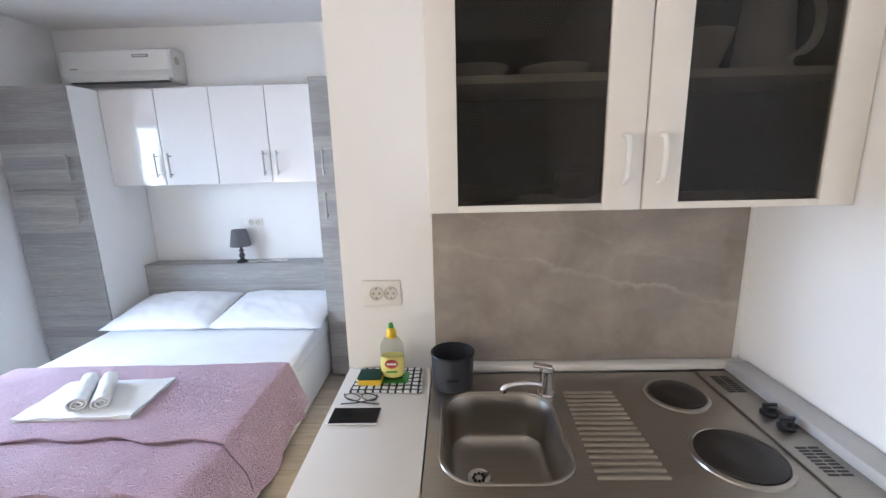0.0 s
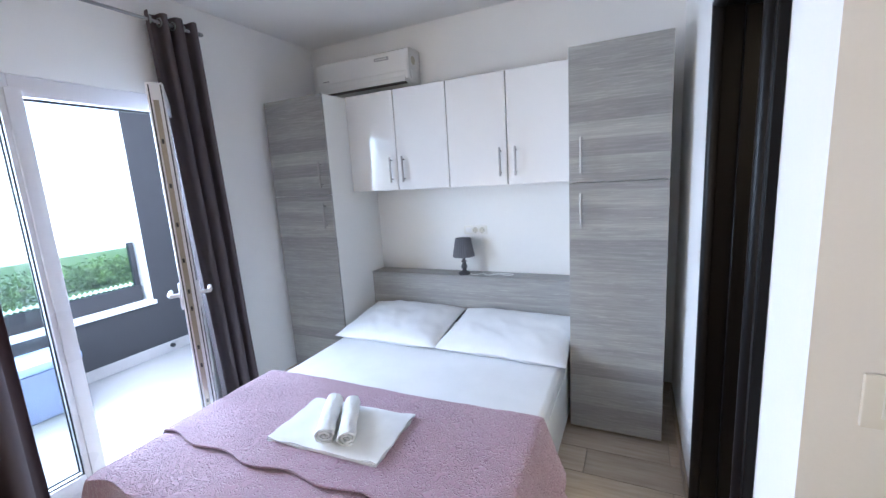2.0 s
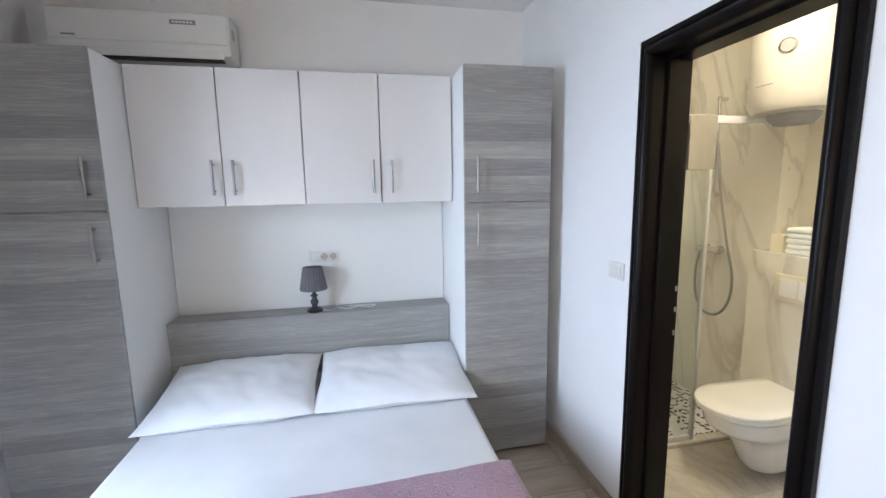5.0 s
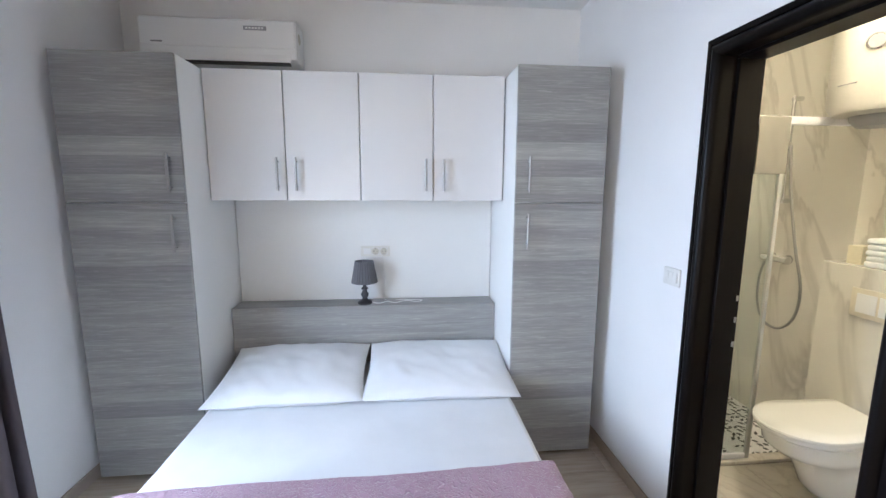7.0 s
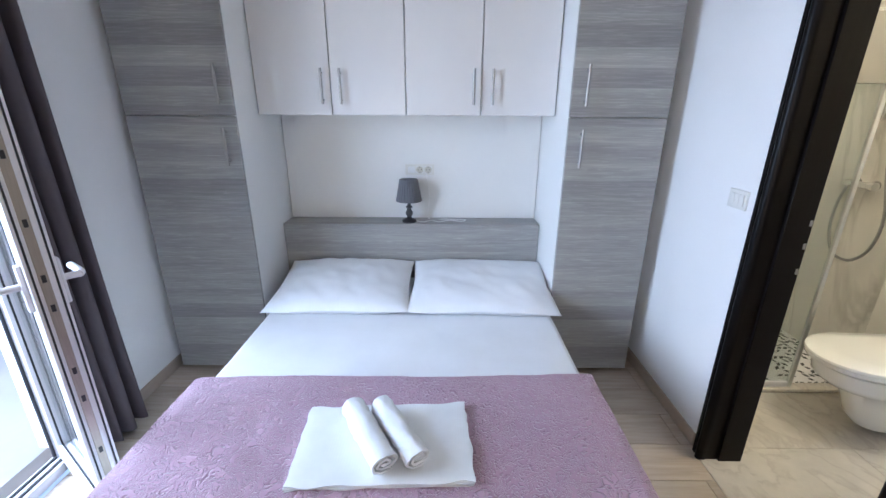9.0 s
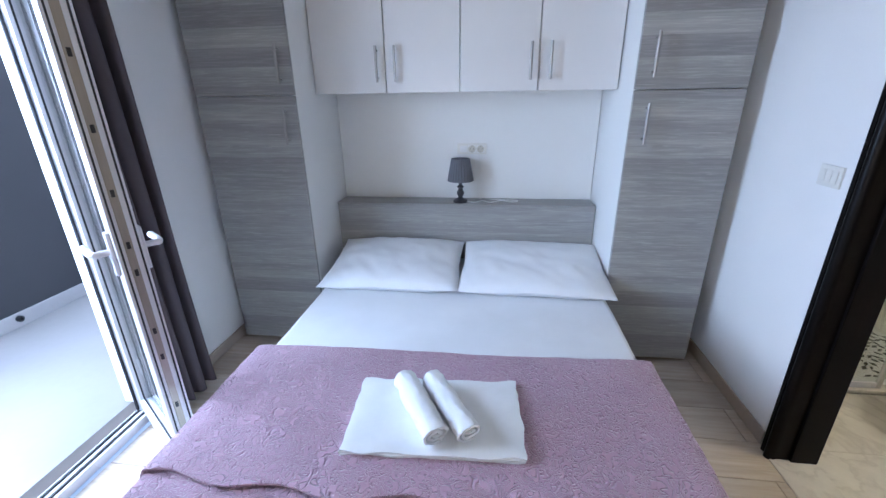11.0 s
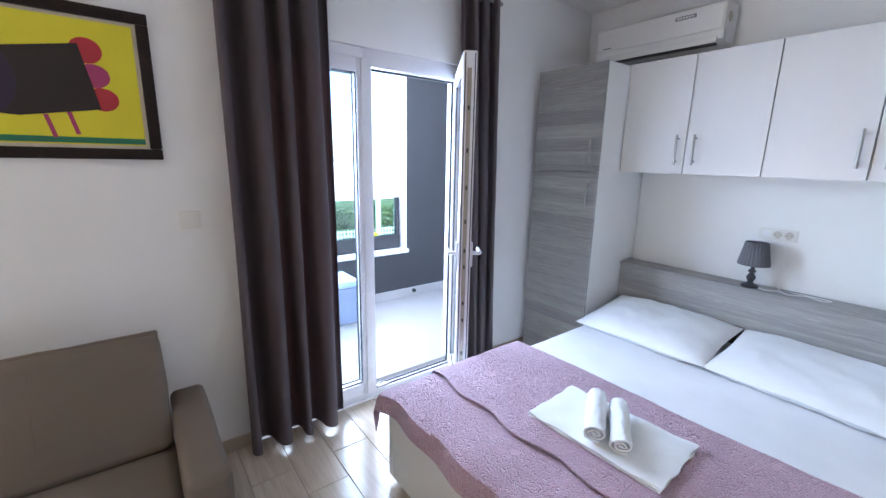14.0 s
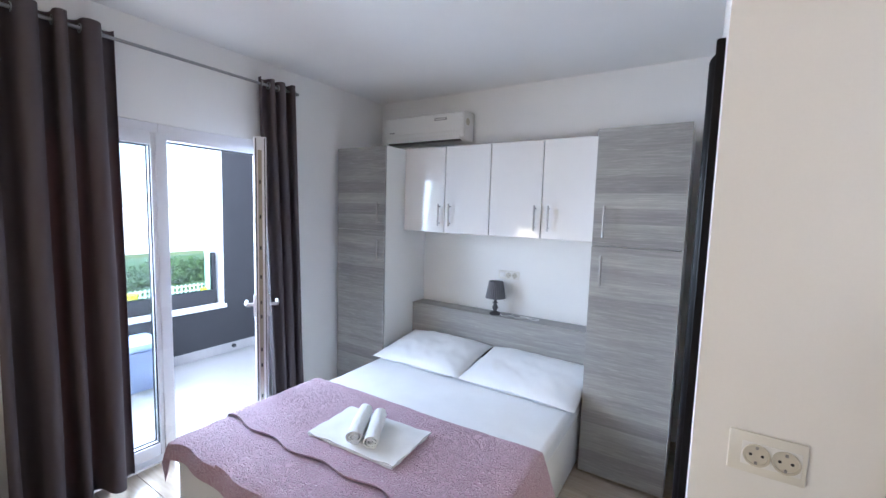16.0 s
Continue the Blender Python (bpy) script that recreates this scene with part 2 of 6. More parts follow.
def quilted(name, colour):
    """Velvety coverlet with curling stitched relief."""
    m, nt, p = nodes_of(name)
    v = coords(nt)
    # curling stitched ridges: level lines of a slow, twisted field
    field = noisy(nt, v, 27, 1.0, 0.4, 1.0)
    mul, sn, ab = (nt.nodes.new("ShaderNodeMath") for _ in range(3))
    mul.operation, sn.operation, ab.operation = "MULTIPLY", "SINE", "ABSOLUTE"
    mul.inputs[1].default_value = 2 * math.pi * 4.0
    nt.links.new(field, mul.inputs[0])
    nt.links.new(mul.outputs[0], sn.inputs[0])
    nt.links.new(sn.outputs[0], ab.inputs[0])
    brk = noisy(nt, v, 55, 2, 0.5, 0.6)
    mix_h = nt.nodes.new("ShaderNodeMath")
    mix_h.operation = "MULTIPLY_ADD"
    nt.links.new(brk, mix_h.inputs[0])
    mix_h.inputs[1].default_value = 0.9
    nt.links.new(ab.outputs[0], mix_h.inputs[2])
    sm = nt.nodes.new("ShaderNodeMapRange")
    sm.interpolation_type = "SMOOTHSTEP"
    sm.inputs["From Min"].default_value, sm.inputs["From Max"].default_value = 0.35, 1.15
    nt.links.new(mix_h.outputs[0], sm.inputs["Value"])
    slow, fine = noisy(nt, v, 4, 4), noisy(nt, v, 300, 2)
    lo = tuple(c * 0.82 for c in colour)
    base = ramp(nt, slow, [(0.3, lo), (0.7, colour)])
    # Shade in the hollows of the stitching is painted in, from the bump's mask.
    base = mixed(nt, 0.35, base, ramp(nt, sm.outputs[0], [(0.0, tuple(c * 0.6 for c in colour)), (0.5, colour)]))
    nt.links.new(base, p.inputs["Base Color"])
    p.inputs["Roughness"].default_value = 0.75
    p.inputs["Sheen Weight"].default_value = 0.5
    p.inputs["Sheen Roughness"].default_value = 0.4
    add = nt.nodes.new("ShaderNodeMath")
    add.operation = "MULTIPLY_ADD"
    nt.links.new(fine, add.inputs[0])
    add.inputs[1].default_value = 0.12
    nt.links.new(sm.outputs[0], add.inputs[2])
    bumped(nt, p, add.outputs[0], 0.9, 0.007)
    return m


def brushed(name, colour=(0.55, 0.53, 0.5), rough=0.3, along=(3, 90, 90)):
    m, nt, p = nodes_of(name)
    g = noisy(nt, coords(nt, along), 4, 5)
    nt.links.new(ramp(nt, g, [(0.3, tuple(c * 0.85 for c in colour)), (0.7, colour)]), p.inputs["Base Color"])
    p.inputs["Metallic"].default_value = 1
    rr = nt.nodes.new("ShaderNodeMapRange")
    rr.inputs["To Min"].default_value, rr.inputs["To Max"].default_value = rough - 0.07, rough + 0.1
    nt.links.new(g, rr.inputs["Value"])
    nt.links.new(rr.outputs[0], p.inputs["Roughness"])
    bumped(nt, p, g, 0.05, 0.001)
    return m


def foliage(name, dark, lite):
    m, nt, p = nodes_of(name)
    geo = nt.nodes.new("ShaderNodeNewGeometry")
    nt.links.new(ramp(nt, geo.outputs["Random Per Island"], [(0.0, dark), (1.0, lite)]), p.inputs["Base Color"])
    p.inputs["Roughness"].default_value = 0.6
    return m


def glow(name, colour, strength):
    m, nt, p = nodes_of(name)
    p.inputs["Emission Color"].default_value = (*colour, 1)
    p.inputs["Emission Strength"].default_value = strength
    return m


WALL = plain("wall_paint", (0.84, 0.835, 0.825), 0.85, grain=140, vary=0.02, bump=0.12)
CEIL = plain("ceiling_paint", (0.86, 0.86, 0.85), 0.9, grain=140, vary=0.015, bump=0.1)
GROUT = plain("grout", (0.36, 0.32, 0.27), 0.9, grain=90)
FLOORT = plank_tile("floor_tile", (0.45, 0.375, 0.29), (0.53, 0.45, 0.355), (0.59, 0.515, 0.42))
SKIRT = plain("skirting_tile", (0.46, 0.38, 0.30), 0.4, grain=30, vary=0.08)
GREYWOOD = wood("grey_wood", (0.225, 0.222, 0.214), (0.305, 0.301, 0.291), (0.45, 0.44, 0.42), along=(0.8, 15, 16), strip=0.088)
GLOSSW = plain("gloss_white", (0.74, 0.73, 0.72), 0.09, grain=20, vary=0.01, bump=0.0, coat=0.2)
BOARDW = plain("white_board", (0.80, 0.80, 0.78), 0.4, grain=40, vary=0.015, bump=0.03)
PVC = plain("white_pvc", (0.74, 0.73, 0.76), 0.28, grain=40, vary=0.01, bump=0.02)
PLASTW = plain("white_plastic", (0.80, 0.80, 0.79), 0.3, grain=40, vary=0.01, bump=0.0)
SEAL = plain("rubber_seal", (0.02, 0.02, 0.022), 0.6)
STEEL = brushed("brushed_steel", (0.42, 0.41, 0.40), 0.3)
ALU = brushed("aluminium", (0.70, 0.70, 0.69), 0.32, (90, 90, 3))
SATIN = brushed("satin_steel", (0.42, 0.41, 0.395), 0.42)
SINKS = brushed("sink_steel", (0.38, 0.355, 0.315), 0.30)
CHROME = plain("chrome", (0.75, 0.75, 0.76), 0.08, 1.0, bump=0.0)
SHEET = cloth("white_sheet", (0.82, 0.83, 0.85), bump=0.2)
PILLOW = cloth("pillow_cotton", (0.82, 0.83, 0.85), bump=0.35)
TOWEL = cloth("towel_cotton", (0.84, 0.86, 0.87), weave=260, bump=0.5)
WAFFLE = waffle("waffle_towel", (0.84, 0.86, 0.87))
PINK = quilted("pink_quilt", (0.51, 0.335, 0.42))
CURT = cloth("dark_curtain", (0.092, 0.075, 0.081), weave=500, bump=0.12, rough=0.8, sheen=0.0)
_nt = CURT.node_tree
_thin, _both = _nt.nodes.new("ShaderNodeBsdfTranslucent"), _nt.nodes.new("ShaderNodeMixShader")
_thin.inputs["Color"].default_value = (0.30, 0.13, 0.11, 1)
_both.inputs[0].default_value = 0.10
_nt.links.new(_nt.nodes["Principled BSDF"].outputs[0], _both.inputs[1])
_nt.links.new(_thin.outputs[0], _both.inputs[2])
_nt.links.new(_both.outputs[0], _nt.nodes["Material Output"].inputs["Surface"])
SOFA = cloth("taupe_fabric", (0.175, 0.142, 0.110), weave=350, bump=0.3, sheen=0.0)
DARKW = wood("dark_wood", (0.002, 0.0014, 0.0014), (0.0034, 0.0025, 0.0024), (0.006, 0.0044, 0.004), along=(30, 30, 1.2), rough=0.36)
DARKP = plain("dark_grey_render", (0.036, 0.035, 0.038), 0.9, grain=220, vary=0.08, bump=0.5)
STONEW = plain("white_stone", (0.72, 0.71, 0.70), 0.5, grain=80, vary=0.05)
BALCT = plain("balcony_tile", (0.24, 0.228, 0.222), 0.45, grain=25, vary=0.05)
BALSK = plain("balcony_skirting", (0.34, 0.32, 0.31), 0.5, grain=25, vary=0.06)
GLASS = glass("clear_glass", (0.96, 0.99, 0.98), clear=0.95)
GREENG = glass("green_glass", (0.80, 0.93, 0.87), clear=0.93)
SMOKED = glass("smoked_glass", (0.52, 0.50, 0.465), clear=0.95)
SPLASH = stone_slab("splash_stone", (0.325, 0.288, 0.252), (0.58, 0.53, 0.47), 0.32)
BATHM = marble("bath_marble", (0.76, 0.73, 0.66), (0.36, 0.33, 0.29), scale=0.9, rough=0.12, amount=0.38, width=0.010, turn=0.7, cloud=0.04)
BATHF = marble("bath_floor_marble", (0.68, 0.63, 0.55), (0.40, 0.35, 0.30), scale=1.8, rough=0.08, amount=0.35, width=0.02)
CERAM = plain("ceramic", (0.84, 0.83, 0.80), 0.06, grain=10, vary=0.005, bump=0.0, coat=0.5)
LAMPB = plain("lamp_base_paint", (0.035, 0.034, 0.038), 0.4)
SHADE = cloth("lamp_shade_cloth", (0.15, 0.15, 0.165), weave=300, bump=0.2)
BLACK = plain("black_plastic", (0.012, 0.012, 0.014), 0.3)
HOB = plain("cast_iron", (0.010, 0.007, 0.006), 0.38, grain=120, bump=0.2)
POTG = plain("grey_enamel", (0.040, 0.042, 0.050), 0.45, grain=90)
KITW = plain("kitchen_white", (0.78, 0.755, 0.71), 0.35, grain=30, vary=0.015, bump=0.02)
# Near-black colour holds the shade inside the white kitchen cabinet.
KIN = plain("cabinet_inner_shade", (0.034, 0.030, 0.026), 0.6)
GREYP = plain("grey_plastic", (0.28, 0.28, 0.29), 0.45)
SCREEN = plain("phone_glass", (0.003, 0.003, 0.003), 0.15, coat=0.0, bump=0.0)
SCREEN.node_tree.nodes["Principled BSDF"].inputs["Specular IOR Level"].default_value = 0.15
YELLOWP = plain("yellow_plastic", (0.80, 0.56, 0.02), 0.35)
GREENP = plain("green_plastic", (0.05, 0.30, 0.04), 0.35)
REDP = plain("red_print", (0.45, 0.05, 0.05), 0.45)
SPGREEN = plain("scourer_green", (0.012, 0.05, 0.04), 0.95, grain=400, bump=0.6)
CLEARP = glass("clear_plastic", (0.86, 0.88, 0.86), 0.12, 0.9)
FRAMEB = wood("frame_wood", (0.008, 0.005, 0.004), (0.016, 0.010, 0.008), (0.035, 0.022, 0.016), along=(20, 20, 20), rough=0.35)
MATC = plain("picture_mat", (0.62, 0.56, 0.44), 0.8)
PYEL = plain("print_yellow", (0.70, 0.62, 0.004), 0.5, vary=0.03)
PGRN = plain("print_green", (0.02, 0.16, 0.08), 0.5)
PBRN = plain("print_brown", (0.016, 0.008, 0.007), 0.5)
PRED = plain("print_red", (0.42, 0.02, 0.03), 0.5)
PMAG = plain("print_magenta", (0.36, 0.04, 0.13), 0.5)
PPUR = plain("print_purple", (0.018, 0.008, 0.030), 0.5)
PTEAL = plain("print_teal", (0.01, 0.05, 0.09), 0.5)
BLUEP = plain("blue_plastic", (0.19, 0.23, 0.37), 0.4)
LEAFM = foliage("hedge_leaves", (0.016, 0.034, 0.007), (0.12, 0.18, 0.027))
BARK = plain("bark", (0.09, 0.065, 0.045), 0.95, grain=25, bump=0.6)
FENCEW = plain("fence_paint", (0.75, 0.76, 0.78), 0.5)
# Pale enough to burn out white: the distant glare is put in its colour.
GLAREG = plain("glare_ground", (0.66, 0.62, 0.55), 0.95, grain=14, vary=0.08, bump=0.5, distance=0.05)
BULB = glow("lamp_diffuser", (1.0, 0.80, 0.48), 29.0)
DARKW.node_tree.nodes["Principled BSDF"].inputs["Specular IOR Level"].default_value = 0.14
FRAMEB.node_tree.nodes["Principled BSDF"].inputs["Specular IOR Level"].default_value = 0.2

# ---- mesh helpers ----
ORG = {}


def thing(name, at, label, category, group="", kind=""):
    ob = new(name)
    ob.location = at
    ORG[ob] = Vector(at)
    return tagged(ob, label, category, group, kind)


def finish(bm, at, name, material, smooth):
    for v in bm.verts:
        v.co -= at
    bmesh.ops.recalc_face_normals(bm, faces=bm.faces[:])
    me = bpy.data.meshes.new(name)
    soft = smooth and all(len(e.link_faces) < 2 or e.calc_face_angle(0) < radians(40) for e in bm.edges)
    bm.to_mesh(me)
    if smooth:
        for p in me.polygons:
            p.use_smooth = True
        me.set_sharp_from_angle(angle=radians(40))
    if soft:  # large faces keep their own normal beside small rounded edges
        lean = []
        for v in bm.verts:
            n = Vector((0, 0, 0))
            for f in v.link_faces:
                n += f.normal * f.calc_area()
            lean.append(n.normalized() if n.length > 0 else v.normal)
        me.normals_split_custom_set_from_vertices(lean)
    bm.free()
    me.materials.append(material)
    return me


def part(name, bm, material, parent, label="", smooth=True):
    """One mesh under a thing or a part; bm is in world metres."""
    at = ORG[parent]
    ob = new(name, finish(bm, at, name, material, smooth))
    ob.parent = parent
    ORG[ob] = at
    return tagged(ob, label)


def solid(name, bm, material, at, label="", category="", kind="", group="", smooth=True):
    """A top-level thing of one mesh; bm is in world metres."""
    at = Vector(at)
    ob = new(name, finish(bm, at, name, material, smooth))
    ob.location = at
    ORG[ob] = at
    return tagged(ob, label, category, group, kind)


def box(lo, hi, bevel=0.0, seg=2, bm=None):
    out = bm or bmesh.new()
    b = bmesh.new()
    bmesh.ops.create_cube(b, size=1)
    for v in b.verts:
        v.co = Vector([(lo[i] + hi[i]) / 2 + v.co[i] * (hi[i] - lo[i]) for i in range(3)])
    if bevel:
        bmesh.ops.bevel(b, geom=b.edges[:], offset=bevel, segments=seg, affect="EDGES", profile=0.5)
    join(out, b)
    return out


def join(out, b):
    made = [out.verts.new(v.co) for v in b.verts]
    b.verts.index_update()
    for f in b.faces:
        try:
            out.faces.new([made[v.index] for v in f.verts])
        except ValueError:
            pass
    b.free()
    return out


def turned(bm, matrix):
    bmesh.ops.transform(bm, matrix=matrix, verts=bm.verts[:])
    return bm


def lathe(profile, centre, seg=32, axis="Z", closed=True, bm=None):
    """Turned body: profile is (radius, height) from one end to the other."""
    out = bm or bmesh.new()
    c = Vector(centre)
    rings = []
    for r, h in profile:
        ring = []
        for i in range(seg):
            a = 2 * math.pi * i / seg
            if axis == "Z":
                p = (r * math.cos(a), r * math.sin(a), h)
            elif axis == "X":
                p = (h, r * math.cos(a), r * math.sin(a))
            else:
                p = (r * math.cos(a), h, r * math.sin(a))
            ring.append(out.verts.new(c + Vector(p)))
        rings.append(ring)
    for a, b in zip(rings, rings[1:]):
        for i in range(seg):
            out.faces.new((a[i], a[(i + 1) % seg], b[(i + 1) % seg], b[i]))
    if closed:
        out.faces.new(rings[0])
        out.faces.new(rings[-1])
    return out


def tube(points, radius, seg=10, bm=None, closed=True):
    out = bm or bmesh.new()
    pts = [Vector(p) for p in points]
    rings, side = [], None
    for i, p in enumerate(pts):
        d = (pts[min(i + 1, len(pts) - 1)] - pts[max(i - 1, 0)]).normalized()
        if side is None:
            side = d.orthogonal().normalized()
        side = (side - d * side.dot(d)).normalized()
        up = d.cross(side)
        rings.append([out.verts.new(p + radius * (math.cos(a) * side + math.sin(a) * up)) for a in (2 * math.pi * k / seg for k in range(seg))])
    for a, b in zip(rings, rings[1:]):
        for i in range(seg):
            out.faces.new((a[i], a[(i + 1) % seg], b[(i + 1) % seg], b[i]))
    if closed:
        out.faces.new(rings[0])
        out.faces.new(rings[-1])
    return out


def smooth_line(points, n=40):
    """Points along a soft curve through the given ones."""
    p = [Vector(q) for q in points]
    p = [p[0] * 2 - p[1]] + p + [p[-1] * 2 - p[-2]]
    out = []
    for i in range(n + 1):
        s = i / n * (len(p) - 3)
        k = min(int(s), len(p) - 4)
        u = s - k
        a, b, c, d = p[k:k + 4]
        out.append(0.5 * ((2 * b) + (c - a) * u + (2 * a - 5 * b + 4 * c - d) * u * u + (3 * b - 3 * c + d - a) * u ** 3))
    return out


def sheet(fn, nu, nv, thick=0.0, bm=None):
    """A surface fn(u, v) in 0..1, with a second face thick below along its normal when asked."""
    out = bm or bmesh.new()
    P = [[Vector(fn(i / nu, j / nv)) for j in range(nv + 1)] for i in range(nu + 1)]
    top = [[out.verts.new(p) for p in row] for row in P]
    for i in range(nu):
        for j in range(nv):
            out.faces.new((top[i][j], top[i + 1][j], top[i + 1][j + 1], top[i][j + 1]))
    if thick:
        def normal(i, j):
            a = P[min(i + 1, nu)][j] - P[max(i - 1, 0)][j]
            b = P[i][min(j + 1, nv)] - P[i][max(j - 1, 0)]
            n = a.cross(b)
            return n.normalized() if n.length > 1e-9 else Vector((0, 0, 1))
        low = [[out.verts.new(P[i][j] - normal(i, j) * thick) for j in range(nv + 1)] for i in range(nu + 1)]
        for i in range(nu):
            for j in range(nv):
                out.faces.new((low[i][j], low[i][j + 1], low[i + 1][j + 1], low[i + 1][j]))
        for i in range(nu):
            out.faces.new((top[i][0], low[i][0], low[i + 1][0], top[i + 1][0]))
            out.faces.new((top[i][nv], top[i + 1][nv], low[i + 1][nv], low[i][nv]))
        for j in range(nv):
            out.faces.new((top[0][j], top[0][j + 1], low[0][j + 1], low[0][j]))
            out.faces.new((top[nu][j], low[nu][j], low[nu][j + 1], top[nu][j + 1]))
    return out


def step(a, b, x):
    t = max(0.0, min(1.0, (x - a) / (b - a)))
    return t * t * (3 - 2 * t)


def prism(outline, x0, x1):
    """A flat outline of (y, z) points, given thickness along x."""
    bm = bmesh.new()
    a = [bm.verts.new((x0, y, z)) for y, z in outline]
    b = [bm.verts.new((x1, y, z)) for y, z in outline]
    n = len(a)
    bm.faces.new(a)
    bm.faces.new(b)
    for i in range(n):
        bm.faces.new((a[i], a[(i + 1) % n], b[(i + 1) % n], b[i]))
    return bm


def circle(cy, cz, ry, rz, n=24):
    return [(cy + ry * math.cos(2 * math.pi * i / n), cz + rz * math.sin(2 * math.pi * i / n)) for i in range(n)]


# ---- structure ----
RW0, RW1, RZ0, RZ1 = -1.82, -0.62, 0.30, 1.46  # added opening for the fill lamp, out of view beyond the sofa
b = box((XL - 0.25, YS - 0.2, 0), (XL, RW0, H + 0.29))
box((XL - 0.25, RW1, 0), (XL, WY0, H + 0.29), bm=b)
box((XL - 0.25, RW0, 0), (XL, RW1, RZ0), bm=b)
box((XL - 0.25, RW0, RZ1), (XL, RW1, H + 0.29), bm=b)
box((XL - 0.25, WY1, 0), (XL, YB + 0.2, H + 0.29), bm=b)
box((XL - 0.25, WY0, WZ1), (XL, WY1, H + 0.29), bm=b)
solid("wall_west", b, WALL, (XL, 0, 0), "white painted wall with the balcony door opening", "wall", "structure", smooth=False)
solid("wall_north", box((XL, YB, 0), (1.85, YB + 0.2, H)), WALL, (0, YB, 0), "white painted wall behind the bed", "wall", "structure", smooth=False)
b = box((0, YK, 0), (TW, DY0 - 0.02, H))
box((0, DY1 + 0.02, 0), (TW, YB, H), bm=b)
box((0, DY0 - 0.02, DZ1 + 0.02), (TW, DY1 + 0.02, H), bm=b)
solid("wall_bathroom", b, WALL, (0, YK, 0), "white painted partition wall with a bathroom doorway", "wall", "structure", smooth=False)
solid("wall_kitchen", box((TW, YK, 0), (1.85, YK + TW, H)), WALL, (TW, YK, 0), "white painted wall behind the kitchenette", "wall", "structure", smooth=False)
solid("wall_east", box((XR, YS, 0), (XR + 0.2, YK, H)), WALL, (XR, 0, 0), "white painted wall beside the kitchenette", "wall", "structure", smooth=False)
solid("wall_south", box((XL, YS - 0.2, 0), (XR, YS, H)), WALL, (0, YS, 0), "plain white wall", "wall", "structure", smooth=False)
solid("ceiling", box((XL, YS, H), (1.85, YB, H + 0.2)), CEIL, (0, 0, H), "white painted ceiling", "ceiling", "structure", smooth=False)
floor = solid("floor", box((XL, YS, -0.15), (XR, YB, -0.006)), GROUT, (0, 0, 0), "beige wood-look tiled floor", "floor", "structure", smooth=False)


def skirting(lo, hi):
    solid("baseboard", box(lo, hi, 0.003, 1), SKIRT, lo, "low beige tile skirting along the wall", "baseboard", "structure")


skirting((XL, YS, 0), (XL + 0.01, WY0 - 0.02, 0.07))
skirting((XL, WY1 + 0.02, 0), (XL + 0.01, YB, 0.07))
skirting((-0.01, DY1 + 0.08, 0), (0, YB, 0.07))
skirting((-0.01, YK, 0), (0, DY0 - 0.08, 0.07))
skirting((XL + 0.01, YB - 0.01, 0), (-0.01, YB, 0.07))

# bathroom doorway
door = thing("door_1", (0, 2.12, 0), "dark brown wooden door frame round the open bathroom doorway", "door frame", kind="structure")
part("jamb", box((0.0, DY1, 0), (0.155, DY1 + 0.02, DZ1), 0.002, 1), DARKW, door)
part("jamb", box((0.0, DY0 - 0.02, 0), (0.155, DY0, DZ1), 0.002, 1), DARKW, door)
part("lintel", box((0.0, DY0 - 0.02, DZ1), (0.155, DY1 + 0.02, DZ1 + 0.02), 0.002, 1), DARKW, door)
part("rebate", box((0.055, DY1 - 0.014, 0), (0.155, DY1 + 0.001, DZ1 - 0.012), 0.002, 1), DARKW, door)
part("rebate", box((0.055, DY0 - 0.001, 0), (0.155, DY0 + 0.014, DZ1 - 0.012), 0.002, 1), DARKW, door)
part("rebate", box((0.055, DY0, DZ1 - 0.014), (0.155, DY1, DZ1 + 0.001), 0.002, 1), DARKW, door)


def casing(ends):
    """Mitred architrave on the room side: flat outer fillet, groove, wide bullnose. ends(rise) gives both end points for a line of the profile that lies rise outside the opening."""
    w = 0.066
    prof = [(0.0, 0.0), (0.0, 0.016), (0.003, 0.019), (0.019, 0.019), (0.021, 0.013), (0.024, 0.013)]
    prof += [(0.024 + (w - 0.024) * k / 10, 0.012 + 0.019 * math.sin(math.pi * k / 10) ** 0.7) for k in range(1, 10)]
    prof += [(w, 0.010), (w, 0.0)]
    bm = bmesh.new()
    rings = [[bm.verts.new((-0.001 - d, *ends(w - o)[e])) for o, d in prof] for e in (0, 1)]
    n = len(prof)
    for i in range(n):
        bm.faces.new((rings[0][i], rings[0][(i + 1) % n], rings[1][(i + 1) % n], rings[1][i]))
    for r in rings:
        bm.faces.new(r)
    return bm


OPA, OPB, OPZ = DY0 + 0.002, DY1 - 0.006, DZ1 - 0.002
part("architrave", casing(lambda r: ((OPB + r, 0.0), (OPB + r, OPZ + r))), DARKW, door)
part("architrave", casing(lambda r: ((OPA - r, 0.0), (OPA - r, OPZ + r))), DARKW, door)
part("architrave", casing(lambda r: ((OPA - r, OPZ + r), (OPB + r, OPZ + r))), DARKW, door)
for z in (0.905, 1.005, 1.092):
    part("strike_plate", box((0.140, DY1 - 0.017, z), (0.150, DY1 - 0.0135, z + 0.022), 0.001, 1), SATIN, door, "small satin steel strike plate")
part("threshold", box((-0.02, DY0, -0.006), (0.155, DY1, 0.006), 0.002, 1), BATHF, door, "pale stone threshold")

